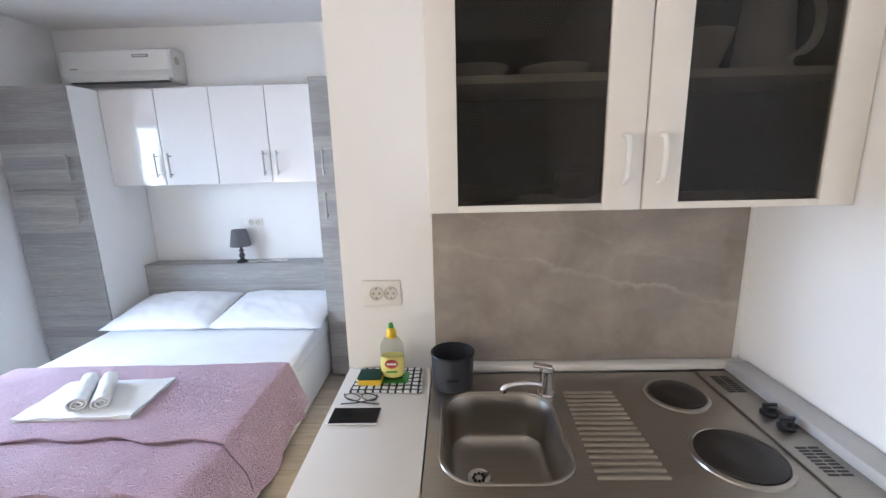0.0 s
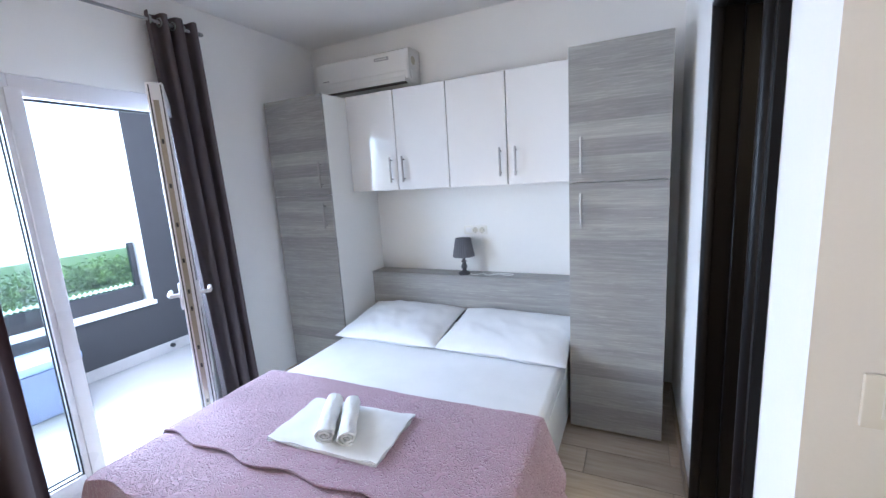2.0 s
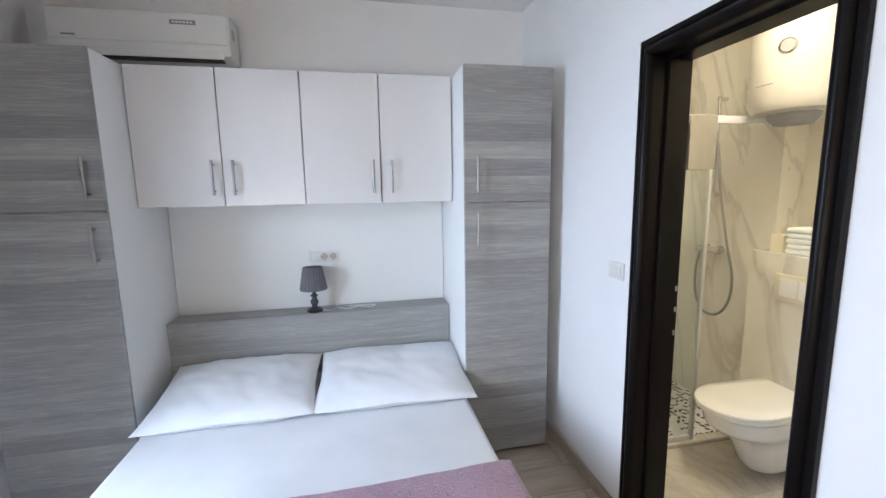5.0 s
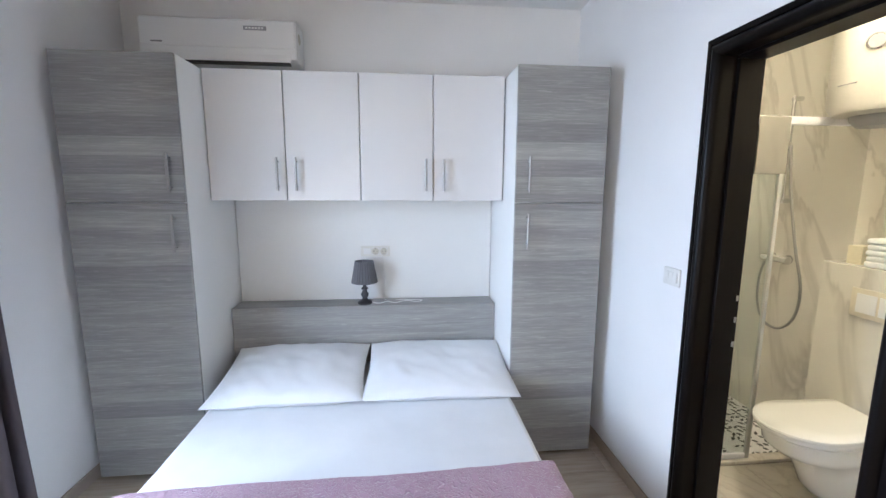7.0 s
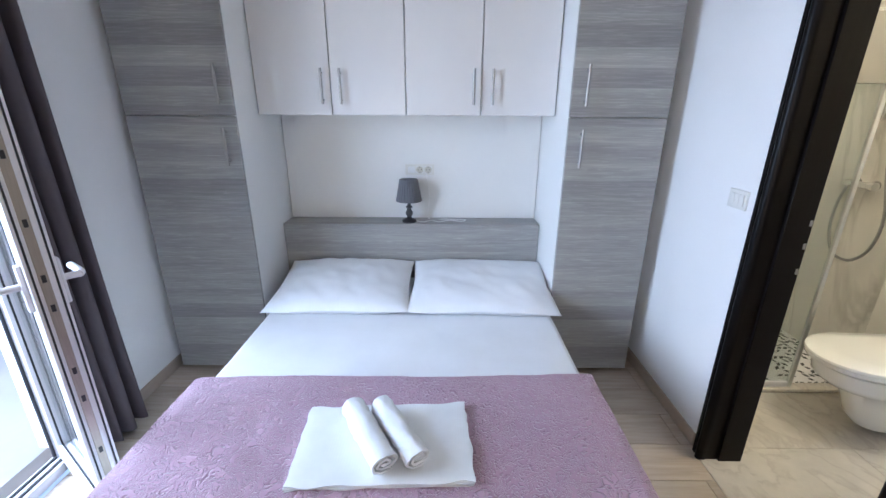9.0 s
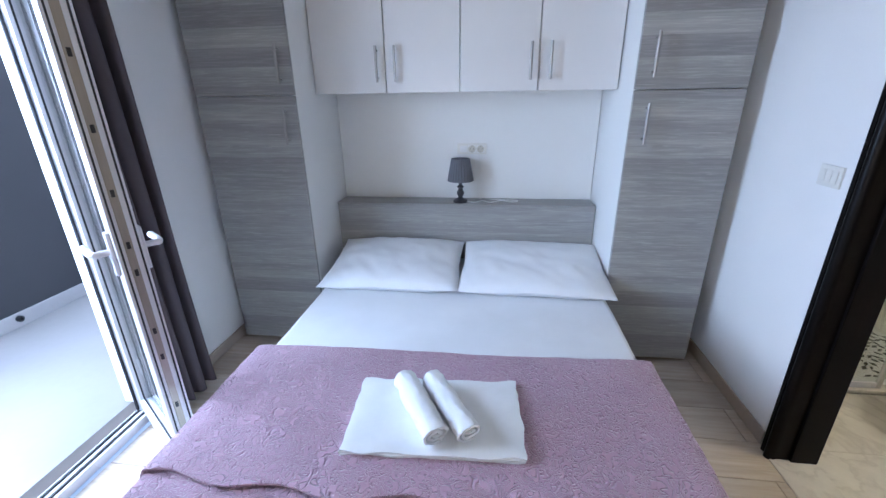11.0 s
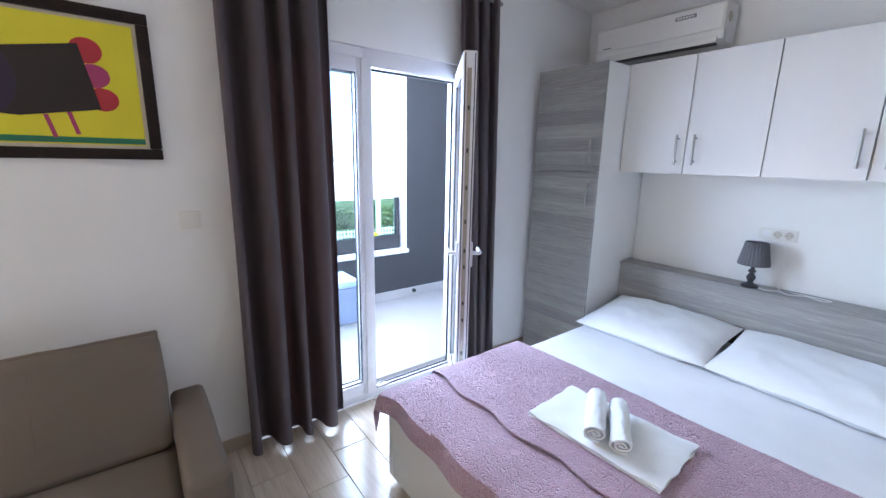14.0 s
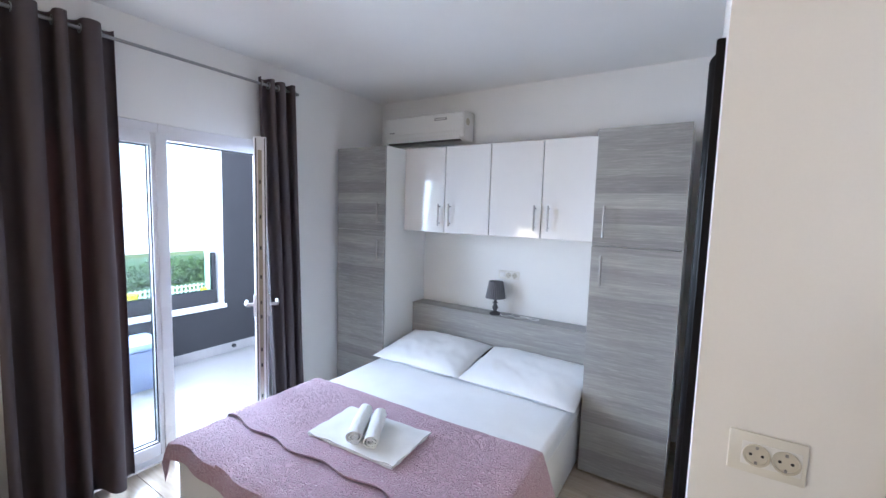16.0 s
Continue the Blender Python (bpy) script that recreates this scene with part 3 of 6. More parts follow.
# balcony door
win = thing("window_1", (XL, 1.73, 0), "white plastic double balcony door with one leaf ajar", "balcony door", kind="structure")
FX0, FX1 = XL - 0.09, XL - 0.015
part("frame", box((FX0, WY0, 0), (FX1, WY0 + 0.055, WZ1), 0.004), PVC, win)
part("frame", box((FX0, WY1 - 0.095, 0), (FX1, WY1, WZ1), 0.004), PVC, win)
part("frame", box((FX0, WY0 + 0.055, WZ1 - 0.06), (FX1, 1.70, WZ1), 0.004), PVC, win)
part("frame", box((FX0, 1.70, WZ1 - 0.092), (FX1, WY1 - 0.095, WZ1), 0.004), PVC, win)
part("sill", box((FX0, WY0 + 0.055, 0), (FX1, WY1 - 0.095, 0.045), 0.004), PVC, win)
for x in (FX0 + 0.014, FX1 - 0.026):
    part("sill_seal", box((x, 1.742, 0.044), (x + 0.012, WY1 - 0.10, 0.052), 0.001, 1), SEAL, win, "dark rubber seal strip")
part("top_seal", box((FX0 + 0.012, 1.740, WZ1 - 0.102), (FX0 + 0.026, WY1 - 0.10, WZ1 - 0.090), 0.001, 1), SEAL, win, "dark rubber seal strip")
part("side_seal", box((FX0 + 0.008, 1.737, 0.05), (FX0 + 0.016, 1.751, WZ1 - 0.062), 0.001, 1), SEAL, win, "dark rubber seal strip")
for x in (FX0 + 0.012, FX1 - 0.022):
    part("side_seal", box((x, WY1 - 0.106, 0.05), (x + 0.008, WY1 - 0.094, WZ1 - 0.062), 0.001, 1), SEAL, win, "dark rubber seal strip")
part("keeper", box((FX1 - 0.03, 1.76, 0.05), (FX1 - 0.005, 1.84, 0.062), 0.002, 1), STEEL, win, "small steel lock keeper")


def leaf(parent, name, y0, y1, x0, x1, m=None, both=False):
    """A glazed leaf: four rails, dark seals, one pane."""
    rail = 0.075
    z0, z1 = 0.05, WZ1 - 0.055
    piece = box((x0, y0, z0), (x1, y0 + rail, z1), 0.005)
    box((x0, y1 - rail, z0), (x1, y1, z1), 0.005, bm=piece)
    box((x0, y0 + rail, z0), (x1, y1 - rail, z0 + rail), 0.005, bm=piece)
    box((x0, y0 + rail, z1 - rail), (x1, y1 - rail, z1), 0.005, bm=piece)
    seal = bmesh.new()
    for xa in (x0 + 0.014, x1 - 0.02):
        box((xa, y0 + rail - 0.002, z0 + rail), (xa + 0.006, y0 + rail + 0.006, z1 - rail), bm=seal)
        box((xa, y1 - rail - 0.006, z0 + rail), (xa + 0.006, y1 - rail + 0.002, z1 - rail), bm=seal)
        box((xa, y0 + rail + 0.006, z0 + rail - 0.002), (xa + 0.006, y1 - rail - 0.006, z0 + rail + 0.006), bm=seal)
        box((xa, y0 + rail + 0.006, z1 - rail - 0.006), (xa + 0.006, y1 - rail - 0.006, z1 - rail + 0.002), bm=seal)
    xm = (x0 + x1) / 2
    pane = box((xm - 0.004, y0 + rail, z0 + rail), (xm + 0.004, y1 - rail, z1 - rail))
    bits = [piece, seal, pane]
    if m:
        for q in bits:
            turned(q, m)
    lf = part(name, piece, PVC, parent)
    part("seal", seal, SEAL, lf, "black rubber seal")
    pn = part("pane", pane, GLASS, lf, "clear glass pane")
    pn.visible_shadow = False
    return lf


leaf(win, "fixed_leaf", WY0 + 0.05, 1.728, FX0 + 0.012, FX1 + 0.012)
part("mullion", box((FX0 + 0.006, 1.675, 0.046), (FX1 + 0.022, 1.738, WZ1 - 0.06), 0.006), PVC, win)
hinge = Vector((XL, WY1 - 0.045, 0))
OPEN = Matrix.Translation((-2.834, 2.432, 0)) @ Matrix.Rotation(radians(55.5), 4, "Z") @ Matrix.Translation(-hinge)
LY0 = 1.735  # free edge of the leaf when shut
door_leaf = leaf(win, "open_leaf", LY0, WY1 - 0.045, XL - 0.058, XL + 0.012, OPEN)


def lever(side):
    x = XL + 0.012 if side > 0 else XL - 0.058
    y = LY0 + 0.035
    bm = box((min(x, x + 0.012 * side), y - 0.015, 0.935), (max(x, x + 0.012 * side), y + 0.015, 1.075), 0.004)
    tube([(x + 0.010 * side, y, 1.012), (x + 0.05 * side, y, 1.012)], 0.010, 12, bm)
    tube(smooth_line([(x + 0.045 * side, y - 0.005, 1.012), (x + 0.055 * side, y + 0.02, 1.012), (x + 0.055 * side, y + 0.11, 1.012)], 12), 0.011, 12, bm)
    return turned(bm, OPEN)


part("handle", lever(1), PVC, door_leaf, "white lever handle")
part("handle", lever(-1), PVC, door_leaf, "white lever handle")
LOCKS = brushed("lock_steel", (0.36, 0.32, 0.27), 0.4, (90, 90, 3))
lock = box((XL - 0.036, LY0 - 0.0025, 0.14), (XL - 0.014, LY0 + 0.0002, 1.96), 0.0005, 1)
part("lock_strip", turned(lock, OPEN), LOCKS, door_leaf, "worn steel multi-point lock strip")
for xa in (XL - 0.0005, XL - 0.049):
    part("edge_seal", turned(box((xa, LY0 - 0.003, 0.06), (xa + 0.005, LY0 + 0.0005, WZ1 - 0.065), 0.0005, 1), OPEN), SEAL, door_leaf, "black rubber edge seal")
for z in (0.30, 0.42, 0.62, 0.72, 0.93, 1.02, 1.18, 1.36, 1.55, 1.76):
    part("lock_slot", turned(box((XL - 0.030, LY0 - 0.0045, z), (XL - 0.020, LY0 - 0.0015, z + 0.022), 0.001, 1), OPEN), BLACK, door_leaf, "dark lock slot")
for z in (0.25, 1.78):
    part("hinge", box((XL - 0.016, WY1 - 0.092, z), (XL + 0.006, WY1 - 0.070, z + 0.09), 0.006), PVC, win)

# Unseen frame, added only to go with the warm fill lamp.
rw = thing("unseen_window", (XL, -1.2, RZ0), "added white window frame round the fill lamp, out of view", "window", kind="structure")
for lo, hi in (((RW0, RZ0), (RW0 + 0.05, RZ1)), ((RW1 - 0.05, RZ0), (RW1, RZ1)), ((RW0 + 0.05, RZ0), (RW1 - 0.05, RZ0 + 0.05)), ((RW0 + 0.05, RZ1 - 0.05), (RW1 - 0.05, RZ1))):
    part("frame", box((XL - 0.02, lo[0], lo[1]), (XL - 0.002, hi[0], hi[1]), 0.003), PVC, rw)

# ---- balcony and outdoors ----
BX = -4.45
solid("floor_balcony", box((BX - 0.25, -1.2, -0.2), (XL - 0.25, 4.6, -0.03)), BALCT, (BX, 0, -0.03), "pale tiled balcony floor", "floor", "structure", smooth=False)
b = box((BX - 0.25, -1.2, -0.03), (BX, 3.01, 0.49))
box((BX - 0.25, 3.01, -0.03), (BX, 4.6, 2.75), bm=b)
solid("wall_parapet", b, DARKP, (BX, 3, 0), "dark grey rendered balcony parapet and wall", "parapet", "structure", smooth=False)
solid("wall_balcony", box((BX - 0.25, 4.6, -0.03), (XL - 0.25, 4.8, 2.75)), DARKP, (BX, 4.6, 0), "dark grey rendered balcony end wall", "wall", "structure", smooth=False)
solid("wall_balcony", box((BX - 0.25, -1.4, -0.03), (XL - 0.25, -1.2, 2.75)), DARKP, (BX, -1.4, 0), "dark grey rendered balcony end wall", "wall", "structure", smooth=False)
solid("ceiling_balcony", box((BX - 0.25, -1.4, 2.75), (XL - 0.25, 4.8, 2.95)), STONEW, (BX, 0, 2.75), "white balcony soffit", "ceiling", "structure", smooth=False)
solid("trim", box((BX - 0.255, 2.998, 0.53), (BX + 0.002, 3.01, 2.75)), STONEW, (BX, 3.12, 0.49), "white edge of the balcony opening", "trim", "structure", smooth=False)
solid("trim", box((BX - 0.27, -1.2, 0.49), (BX + 0.025, 3.03, 0.53), 0.004), STONEW, (BX, 0, 0.45), "white stone coping on the parapet", "coping", "structure")
solid("baseboard", box((BX, -1.2, -0.03), (BX + 0.012, 4.6, 0.07), 0.002, 1), BALSK, (BX, 0, 0), "grey tile skirting on the balcony", "baseboard", "structure")
solid("drain_spout", lathe([(0.0, 0), (0.022, 0), (0.022, 0.02), (0.014, 0.02), (0.014, 0.004), (0, 0.004)], (BX + 0.012, 3.10, 0.03), 16, "X", closed=False), BLACK, (BX, 3.22, 0.03), "small black drain opening in the skirting", "drain")
rail = thing("glass_railing", (BX - 0.12, 2, 0.49), "green-tinted glass balcony railing in a dark base channel", "railing")
part("base_channel", box((BX - 0.16, -1.2, 0.53), (BX - 0.09, 2.98, 0.68), 0.003, 1), DARKP, rail, "dark base channel")
for i, (ya, yb) in enumerate(((-1.2, 0.22), (0.23, 1.65), (1.66, 2.94))):
    pn = part("pane", box((BX - 0.131, ya, 0.66), (BX - 0.119, yb, 1.09)), GREENG, rail, "green-tinted glass pane")
    pn.visible_shadow = False
part("end_post", box((BX - 0.15, 2.94, 0.68), (BX - 0.10, 2.98, 1.095), 0.003, 1), DARKP, rail, "dark end post")
bench = thing("storage_bench", (-4.20, 1.9, -0.03), "blue plastic storage bench on the balcony floor", "bench")
part("body", box((-4.40, 1.25, -0.03), (-4.05, 2.22, 0.33), 0.02), BLUEP, bench)
part("lid", box((-4.415, 1.235, 0.33), (-4.035, 2.235, 0.40), 0.02), plain("pale_blue_plastic", (0.34, 0.44, 0.64), 0.4), bench, "paler blue lid")

GZ = -3.0
# Ground made pale in place of the overbright distance past the hedge.
solid("ground", box((-400, -400, GZ - 0.5), (400, 400, GZ)), GLAREG, (0, 0, GZ), "pale ground standing in for the glare beyond the hedge", "ground", "structure", smooth=False)
rng = random.Random(4)
solid("ground", box((-42, -30, GZ), (-14, 60, GZ + 0.02)), plain("lawn", (0.07, 0.10, 0.025), 0.95, grain=14, vary=0.25, bump=0.5, distance=0.05), (-25, 0, GZ), "green lawn round the hedge", "lawn", "structure", smooth=False)


def leaf_clump(bm, c, r, n, size):
    for _ in range(n):
        d = Vector((rng.gauss(0, 1), rng.gauss(0, 1), rng.gauss(0, 0.8)))
        p = Vector(c) + d.normalized() * r * rng.random() ** 0.4
        a = Vector((rng.gauss(0, 1), rng.gauss(0, 1), rng.gauss(0, 1))).normalized()
        bb = a.orthogonal().normalized()
        s = size * rng.uniform(0.6, 1.3)
        q = [p + a * s, p + bb * s * 0.5, p - a * s, p - bb * s * 0.5]
        bm.faces.new([bm.verts.new(v) for v in q])


def shrub(name, x, y, h, w, label):
    sh = thing(name, (x, y, GZ), label, "shrub" if name == "shrub" else "tree", "planting beyond the fence")
    trunk = bmesh.new()
    for k in range(5):
        a = k * 1.3 + x
        tip = (x + math.cos(a) * w * 0.5, y + math.sin(a) * w * 0.5, GZ + h * 0.75)
        pts = smooth_line([(x, y, GZ), (x + math.cos(a) * w * 0.1, y + math.sin(a) * w * 0.1, GZ + h * 0.35), tip], 6)
        tube(pts, 0.035 if k else 0.06, 6, trunk)
    part("trunk", trunk, BARK, sh)
    crown = bmesh.new()
    for _ in range(26):
        c = (x + rng.uniform(-w, w) * 0.75, y + rng.uniform(-w, w) * 0.8, GZ + h * rng.uniform(0.18, 0.92))
        leaf_clump(crown, c, w * rng.uniform(0.3, 0.48), 55, 0.10)
    part("crown", crown, LEAFM, sh, smooth=False)


for i in range(20):
    shrub("shrub", -24.6 - rng.uniform(0, 1.2), 1.0 + i * 1.5 + rng.uniform(-0.4, 0.4), rng.uniform(1.12, 1.34), rng.uniform(1.1, 1.35), "dense sunlit green shrub beyond the fence")
fence = thing("fence", (-22.0, 15, GZ), "low white picket fence along the garden", "fence")
for z in (0.14, 0.38):
    part("rail", box((-22.03, 0, GZ + z), (-21.99, 32, GZ + z + 0.05)), FENCEW, fence)
slat = finish(box((-21.985, -0.035, 0.03), (-21.96, 0.035, 0.52), 0.01, 1), Vector((0, 0, 0)), "picket", FENCEW, False)
for i in range(160):
    o = new("picket", slat)
    o.parent = fence
    o.location = Vector((0, 0.1 + i * 0.2, GZ)) - ORG[fence]
post = thing("lamp_post", (-21.4, 11.72, GZ), "pale green metal post in the garden", "post")
part("pole", lathe([(0.15, 0), (0.15, 2.25), (0.13, 2.3)], (-21.4, 11.72, GZ), 16), plain("post_paint", (0.55, 0.66, 0.52), 0.5), post)
part("foot", lathe([(0.21, 0), (0.21, 0.06), (0.15, 0.1)], (-21.4, 11.72, GZ), 16), STONEW, post)
for by, br, bh in ((8.28, 0.28, 0.42), (11.45, 0.16, 0.26)):
    bin_ = thing("yellow_bin", (-21.3, by, GZ + 0.02), "small bright yellow bin beside the fence", "bin", "bins beside the fence")
    part("body", lathe([(br * 0.8, 0), (br, bh)], (-21.3, by, GZ + 0.02), 20), YELLOWP, bin_)
    part("lid", lathe([(br * 1.04, bh), (br * 1.04, bh + 0.05), (br * 0.4, bh + 0.1)], (-21.3, by, GZ + 0.02), 20), YELLOWP, bin_)


# ---- sleeping corner ----
def bar_handle(x, y, z0, z1, parent):
    """Round steel bar on two posts, in front of a door at depth y."""
    bm = tube([(x, y - 0.032, z0), (x, y - 0.034, z1)], 0.007, 12)
    for z in (z0 + 0.022, z1 - 0.022):
        tube([(x, y + 0.001, z), (x, y - 0.032, z)], 0.005, 8, bm)
    return part("handle", bm, SATIN, parent, "satin steel bar handle")


WF = 3.065  # wardrobe front


def wardrobe(x0, x1, hx):
    w = thing("wardrobe", ((x0 + x1) / 2, 3.35, 0), "tall narrow wardrobe with grey wood doors and white sides", "wardrobe", "wardrobes beside the bed")
    body = box((x0, WF + 0.02, 0.03), (x0 + 0.018, YB - 0.012, 2.135), 0.001, 1)
    box((x1 - 0.018, WF + 0.02, 0.03), (x1, YB - 0.012, 2.135), 0.001, 1, bm=body)
    box((x0 + 0.018, WF + 0.02, 2.117), (x1 - 0.018, YB - 0.012, 2.135), bm=body)
    box((x0 + 0.018, WF + 0.02, 0.03), (x1 - 0.018, YB - 0.012, 0.05), bm=body)
    box((x0 + 0.018, YB - 0.02, 0.05), (x1 - 0.018, YB - 0.012, 2.117), bm=body)
    part("body", body, BOARDW, w, "white board carcass", smooth=False)
    for x in (x0 + 0.03, x1 - 0.07):
        for y in (WF + 0.05, YB - 0.1):
            part("foot", box((x, y, 0), (x + 0.04, y + 0.04, 0.03), 0.002, 1), PLASTW, w, "white plastic foot")
    for z0, z1, ha, hb in ((0.03, 1.4485, 1.212, 1.394), (1.4515, 2.135, 1.502, 1.684)):
        d = part("door", box((x0 + 0.001, WF, z0), (x1 - 0.001, WF + 0.018, z1), 0.0015, 1), GREYWOOD, w, "grey wood-grain door")
        bar_handle(hx, WF, ha, hb, d)
    return w


wardrobe(-2.730, -2.192, -2.248)
wardrobe(-0.570, -0.091, -0.505)

SE = (-2.190, -1.783, -1.383, -0.978, -0.574)
for i in range(4):
    x0, x1 = SE[i] + 0.001, SE[i + 1] - 0.001
    c = thing("wall_cabinet", ((x0 + x1) / 2, 3.5, 1.454), "glossy white wall cabinet above the bed", "cabinet", "cabinets above the bed")
    bd = box((x0, 3.34, 1.456), (x0 + 0.016, PNL - 0.002, 2.138), bm=None)
    box((x1 - 0.016, 3.34, 1.456), (x1, PNL - 0.002, 2.138), bm=bd)
    box((x0 + 0.016, 3.34, 1.456), (x1 - 0.016, PNL - 0.002, 1.472), bm=bd)
    box((x0 + 0.016, 3.34, 2.122), (x1 - 0.016, PNL - 0.002, 2.138), bm=bd)
    part("body", bd, BOARDW, c, "white board carcass", smooth=False)
    d = part("door", box((x0 + 0.002, 3.32, 1.454), (x1 - 0.002, 3.338, 2.14), 0.002, 2), GLOSSW, c, "high-gloss white door", smooth=False)
    bar_handle(x1 - 0.041 if i % 2 == 0 else x0 + 0.056, 3.32, 1.508, 1.686, d)

solid("back_panel", box((-2.188, PNL - 0.012, 0.80), (-0.574, PNL - 0.001, 1.455), 0.001, 1), BOARDW, (-1.38, PNL, 0.8), "white board panel between headboard and cabinets", "panel")
hb = thing("headboard", (-1.38, 3.55, 0), "grey wood-grain box headboard with a shelf top", "headboard")
part("front", box((-2.188, 3.47, 0.03), (-0.574, 3.488, 0.782), 0.0015, 1), GREYWOOD, hb)
part("shelf", box((-2.188, 3.466, 0.783), (-0.574, PNL - 0.0125, 0.80), 0.0015, 1), GREYWOOD, hb, "grey wood-grain shelf top")
part("back", box((-2.18, PNL - 0.03, 0), (-0.58, PNL - 0.014, 0.78), 0.001, 1), GREYWOOD, hb)

BXL, BXR, BY0, BY1 = -2.120, -0.592, 1.455, 3.46
bed = thing("bed", (-1.35, 2.45, 0), "double bed with a white frame and fitted white sheet", "bed")
part("side_board", box((BXL, BY0, 0.04), (BXL + 0.03, BY1, 0.36), 0.003), BOARDW, bed)
part("side_board", box((BXR - 0.03, BY0, 0.04), (BXR, BY1, 0.36), 0.003), BOARDW, bed)
part("foot_board", box((BXL + 0.03, BY0, 0.04), (BXR - 0.03, BY0 + 0.03, 0.36), 0.003), BOARDW, bed)
part("slat_base", box((BXL + 0.03, BY0 + 0.03, 0.28), (BXR - 0.03, BY1, 0.31)), BOARDW, bed)
for x in (BXL + 0.05, BXR - 0.09):
    for y in (BY0 + 0.06, BY1 - 0.1):
        part("leg", box((x, y, 0), (x + 0.04, y + 0.04, 0.28), 0.002, 1), BLACK, bed, "dark leg")


def mattress_shape():
    bm = box((BXL + 0.004, BY0 + 0.006, 0.31), (BXR - 0.004, BY1, 0.450), 0.03, 4)
    bmesh.ops.subdivide_edges(bm, edges=[e for e in bm.edges if e.calc_length() > 0.5], cuts=18, use_grid_fill=True)
    for v in bm.verts:
        if v.co.z > 0.42:
            v.co.z += 0.006 * noise.noise(v.co * 3.0) + 0.0025 * noise.noise(v.co * 11)
    return bm


part("mattress", mattress_shape(), SHEET, bed, "mattress in a fitted white sheet")


def pillow(x0, x1, seed, tip):
    w, d = x1 - x0, 0.58
    cx = (x0 + x1) / 2
    bm = bmesh.new()

    def face(sign):
        def f(u, v):
            a, c = u * 2 - 1, v * 2 - 1
            full = max(0.0, (1 - abs(a) ** 2.6) * (1 - abs(c) ** 2.6)) ** 0.55
            pinch = 1 - 0.055 * (1 - abs(a)) ** 0.8 * abs(c) ** 6
            pinch2 = 1 - 0.05 * (1 - abs(c)) ** 0.8 * abs(a) ** 6
            p = Vector((a * w / 2 * pinch2, c * d / 2 * pinch, 0))
            wrk = noise.noise(Vector((p.x * 7, p.y * 7, seed))) * 0.014 + noise.noise(Vector((p.x * 15 + p.y * 12, p.y * 9 - p.x * 4, seed + 3))) * 0.009
            edge = noise.noise(Vector((p.x * 5, p.y * 5, seed + 8))) * 0.012
            p.z = sign * 0.072 * full + edge * 0.6 + wrk * full
            return p
        return f

    sheet(face(1), 36, 30, bm=bm)
    sheet(face(-1), 36, 30, bm=bm)
    bmesh.ops.remove_doubles(bm, verts=bm.verts[:], dist=0.0004)
    turned(bm, Matrix.Translation((cx, 3.165, 0.520)) @ Euler((radians(7.5), 0, radians(tip))).to_matrix().to_4x4())
    for v in bm.verts:
        v.co.z = max(v.co.z, 0.4545)
    return solid("pillow", bm, PILLOW, (cx, 3.15, 0.455), "soft white pillow leaning on the headboard", "pillow", group="pillows on the bed")


pillow(-2.130, -1.358, 2.0, 1.0)
pillow(-1.366, -0.555, 7.0, -1.5)


# coverlet: lower layer to the foot, and an upper fold that ends in a wavy hem
def drape(u, v, y_from, y_to, lift, left, right, foot):
    """Cloth over the bed: u across, v from the pillow side to the foot."""
    wide = BXR - BXL
    yy = y_from + (y_to - y_from) * v
    run = -left + u * (wide + left + right)
    z = 0.4545 + lift
    rr = 0.035
    if run < 0:
        x, dz = BXL - rr * 0.35 + max(run, -0.02) * 0.4, -run
    elif run > wide:
        over = run - wide
        fold = 0.020 * math.sin(yy * 17 + 0.6) * step(0.02, 0.3, over) + 0.012 * noise.noise(Vector((yy * 5, over * 4, 1)))
        x, dz = BXR + 0.004 + fold * step(0.05, 0.2, over) + over * 0.36, over * 0.95
    else:
        x, dz = BXL + run, 0
        e = min(run, wide - run)
        if e < rr:
            dz = (rr - e) ** 2 / rr * 0.15
    dz = max(0.0, dz)
    z -= dz
    z += 0.004 * noise.noise(Vector((x * 5, yy * 5, 4 + lift * 100))) + 0.0025 * noise.noise(Vector((x * 13, yy * 13, 1)))
    if yy < BY0 + 0.02:
        over = BY0 + 0.02 - yy
        z -= over * 0.95
        yy = BY0 - 0.012 - 0.02 * step(0, 0.1, over) + 0.008 * math.sin(x * 21)
    return Vector((x, yy, max(z, 0.03)))


def under(u, v):
    right = 0.27 - 0.02 * math.sin(v * 9)
    p = drape(u, v, 2.27 - 0.01 * math.sin(u * 7), 1.385 + 0.010 * math.sin(u * 13), 0.015, 0.06, right, 0.05)
    corner = (1 - step(0.0, 0.075, u)) * step(0.72, 0.96, v)
    tuck = (1 - step(0.0, 0.022, u)) * step(0.80, 0.95, v)
    p += Vector((-0.030, -0.018, -0.012)) * corner + Vector((0.012, 0.010, -0.060)) * tuck
    return p


def over(u, v):
    wave = 0.014 * math.sin(u * 34) + 0.008 * math.sin(u * 13 + 1)
    right = 0.265 - 0.02 * math.sin(v * 9 + 0.4)
    return drape(u, v, 2.322 + 0.040 * u + 0.006 * math.sin(u * 9), 1.706 + wave, 0.031, 0.035, right, 0.0)


cov = thing("coverlet", (-1.35, 1.9, 0.49), "dusty pink quilted coverlet folded over the foot of the bed", "coverlet")
part("lower_layer", sheet(under, 130, 70, 0.005), PINK, cov)
part("upper_layer", sheet(over, 130, 60, 0.007), PINK, cov, "upper fold with a wavy hem")

# towels
TZ = 0.4885


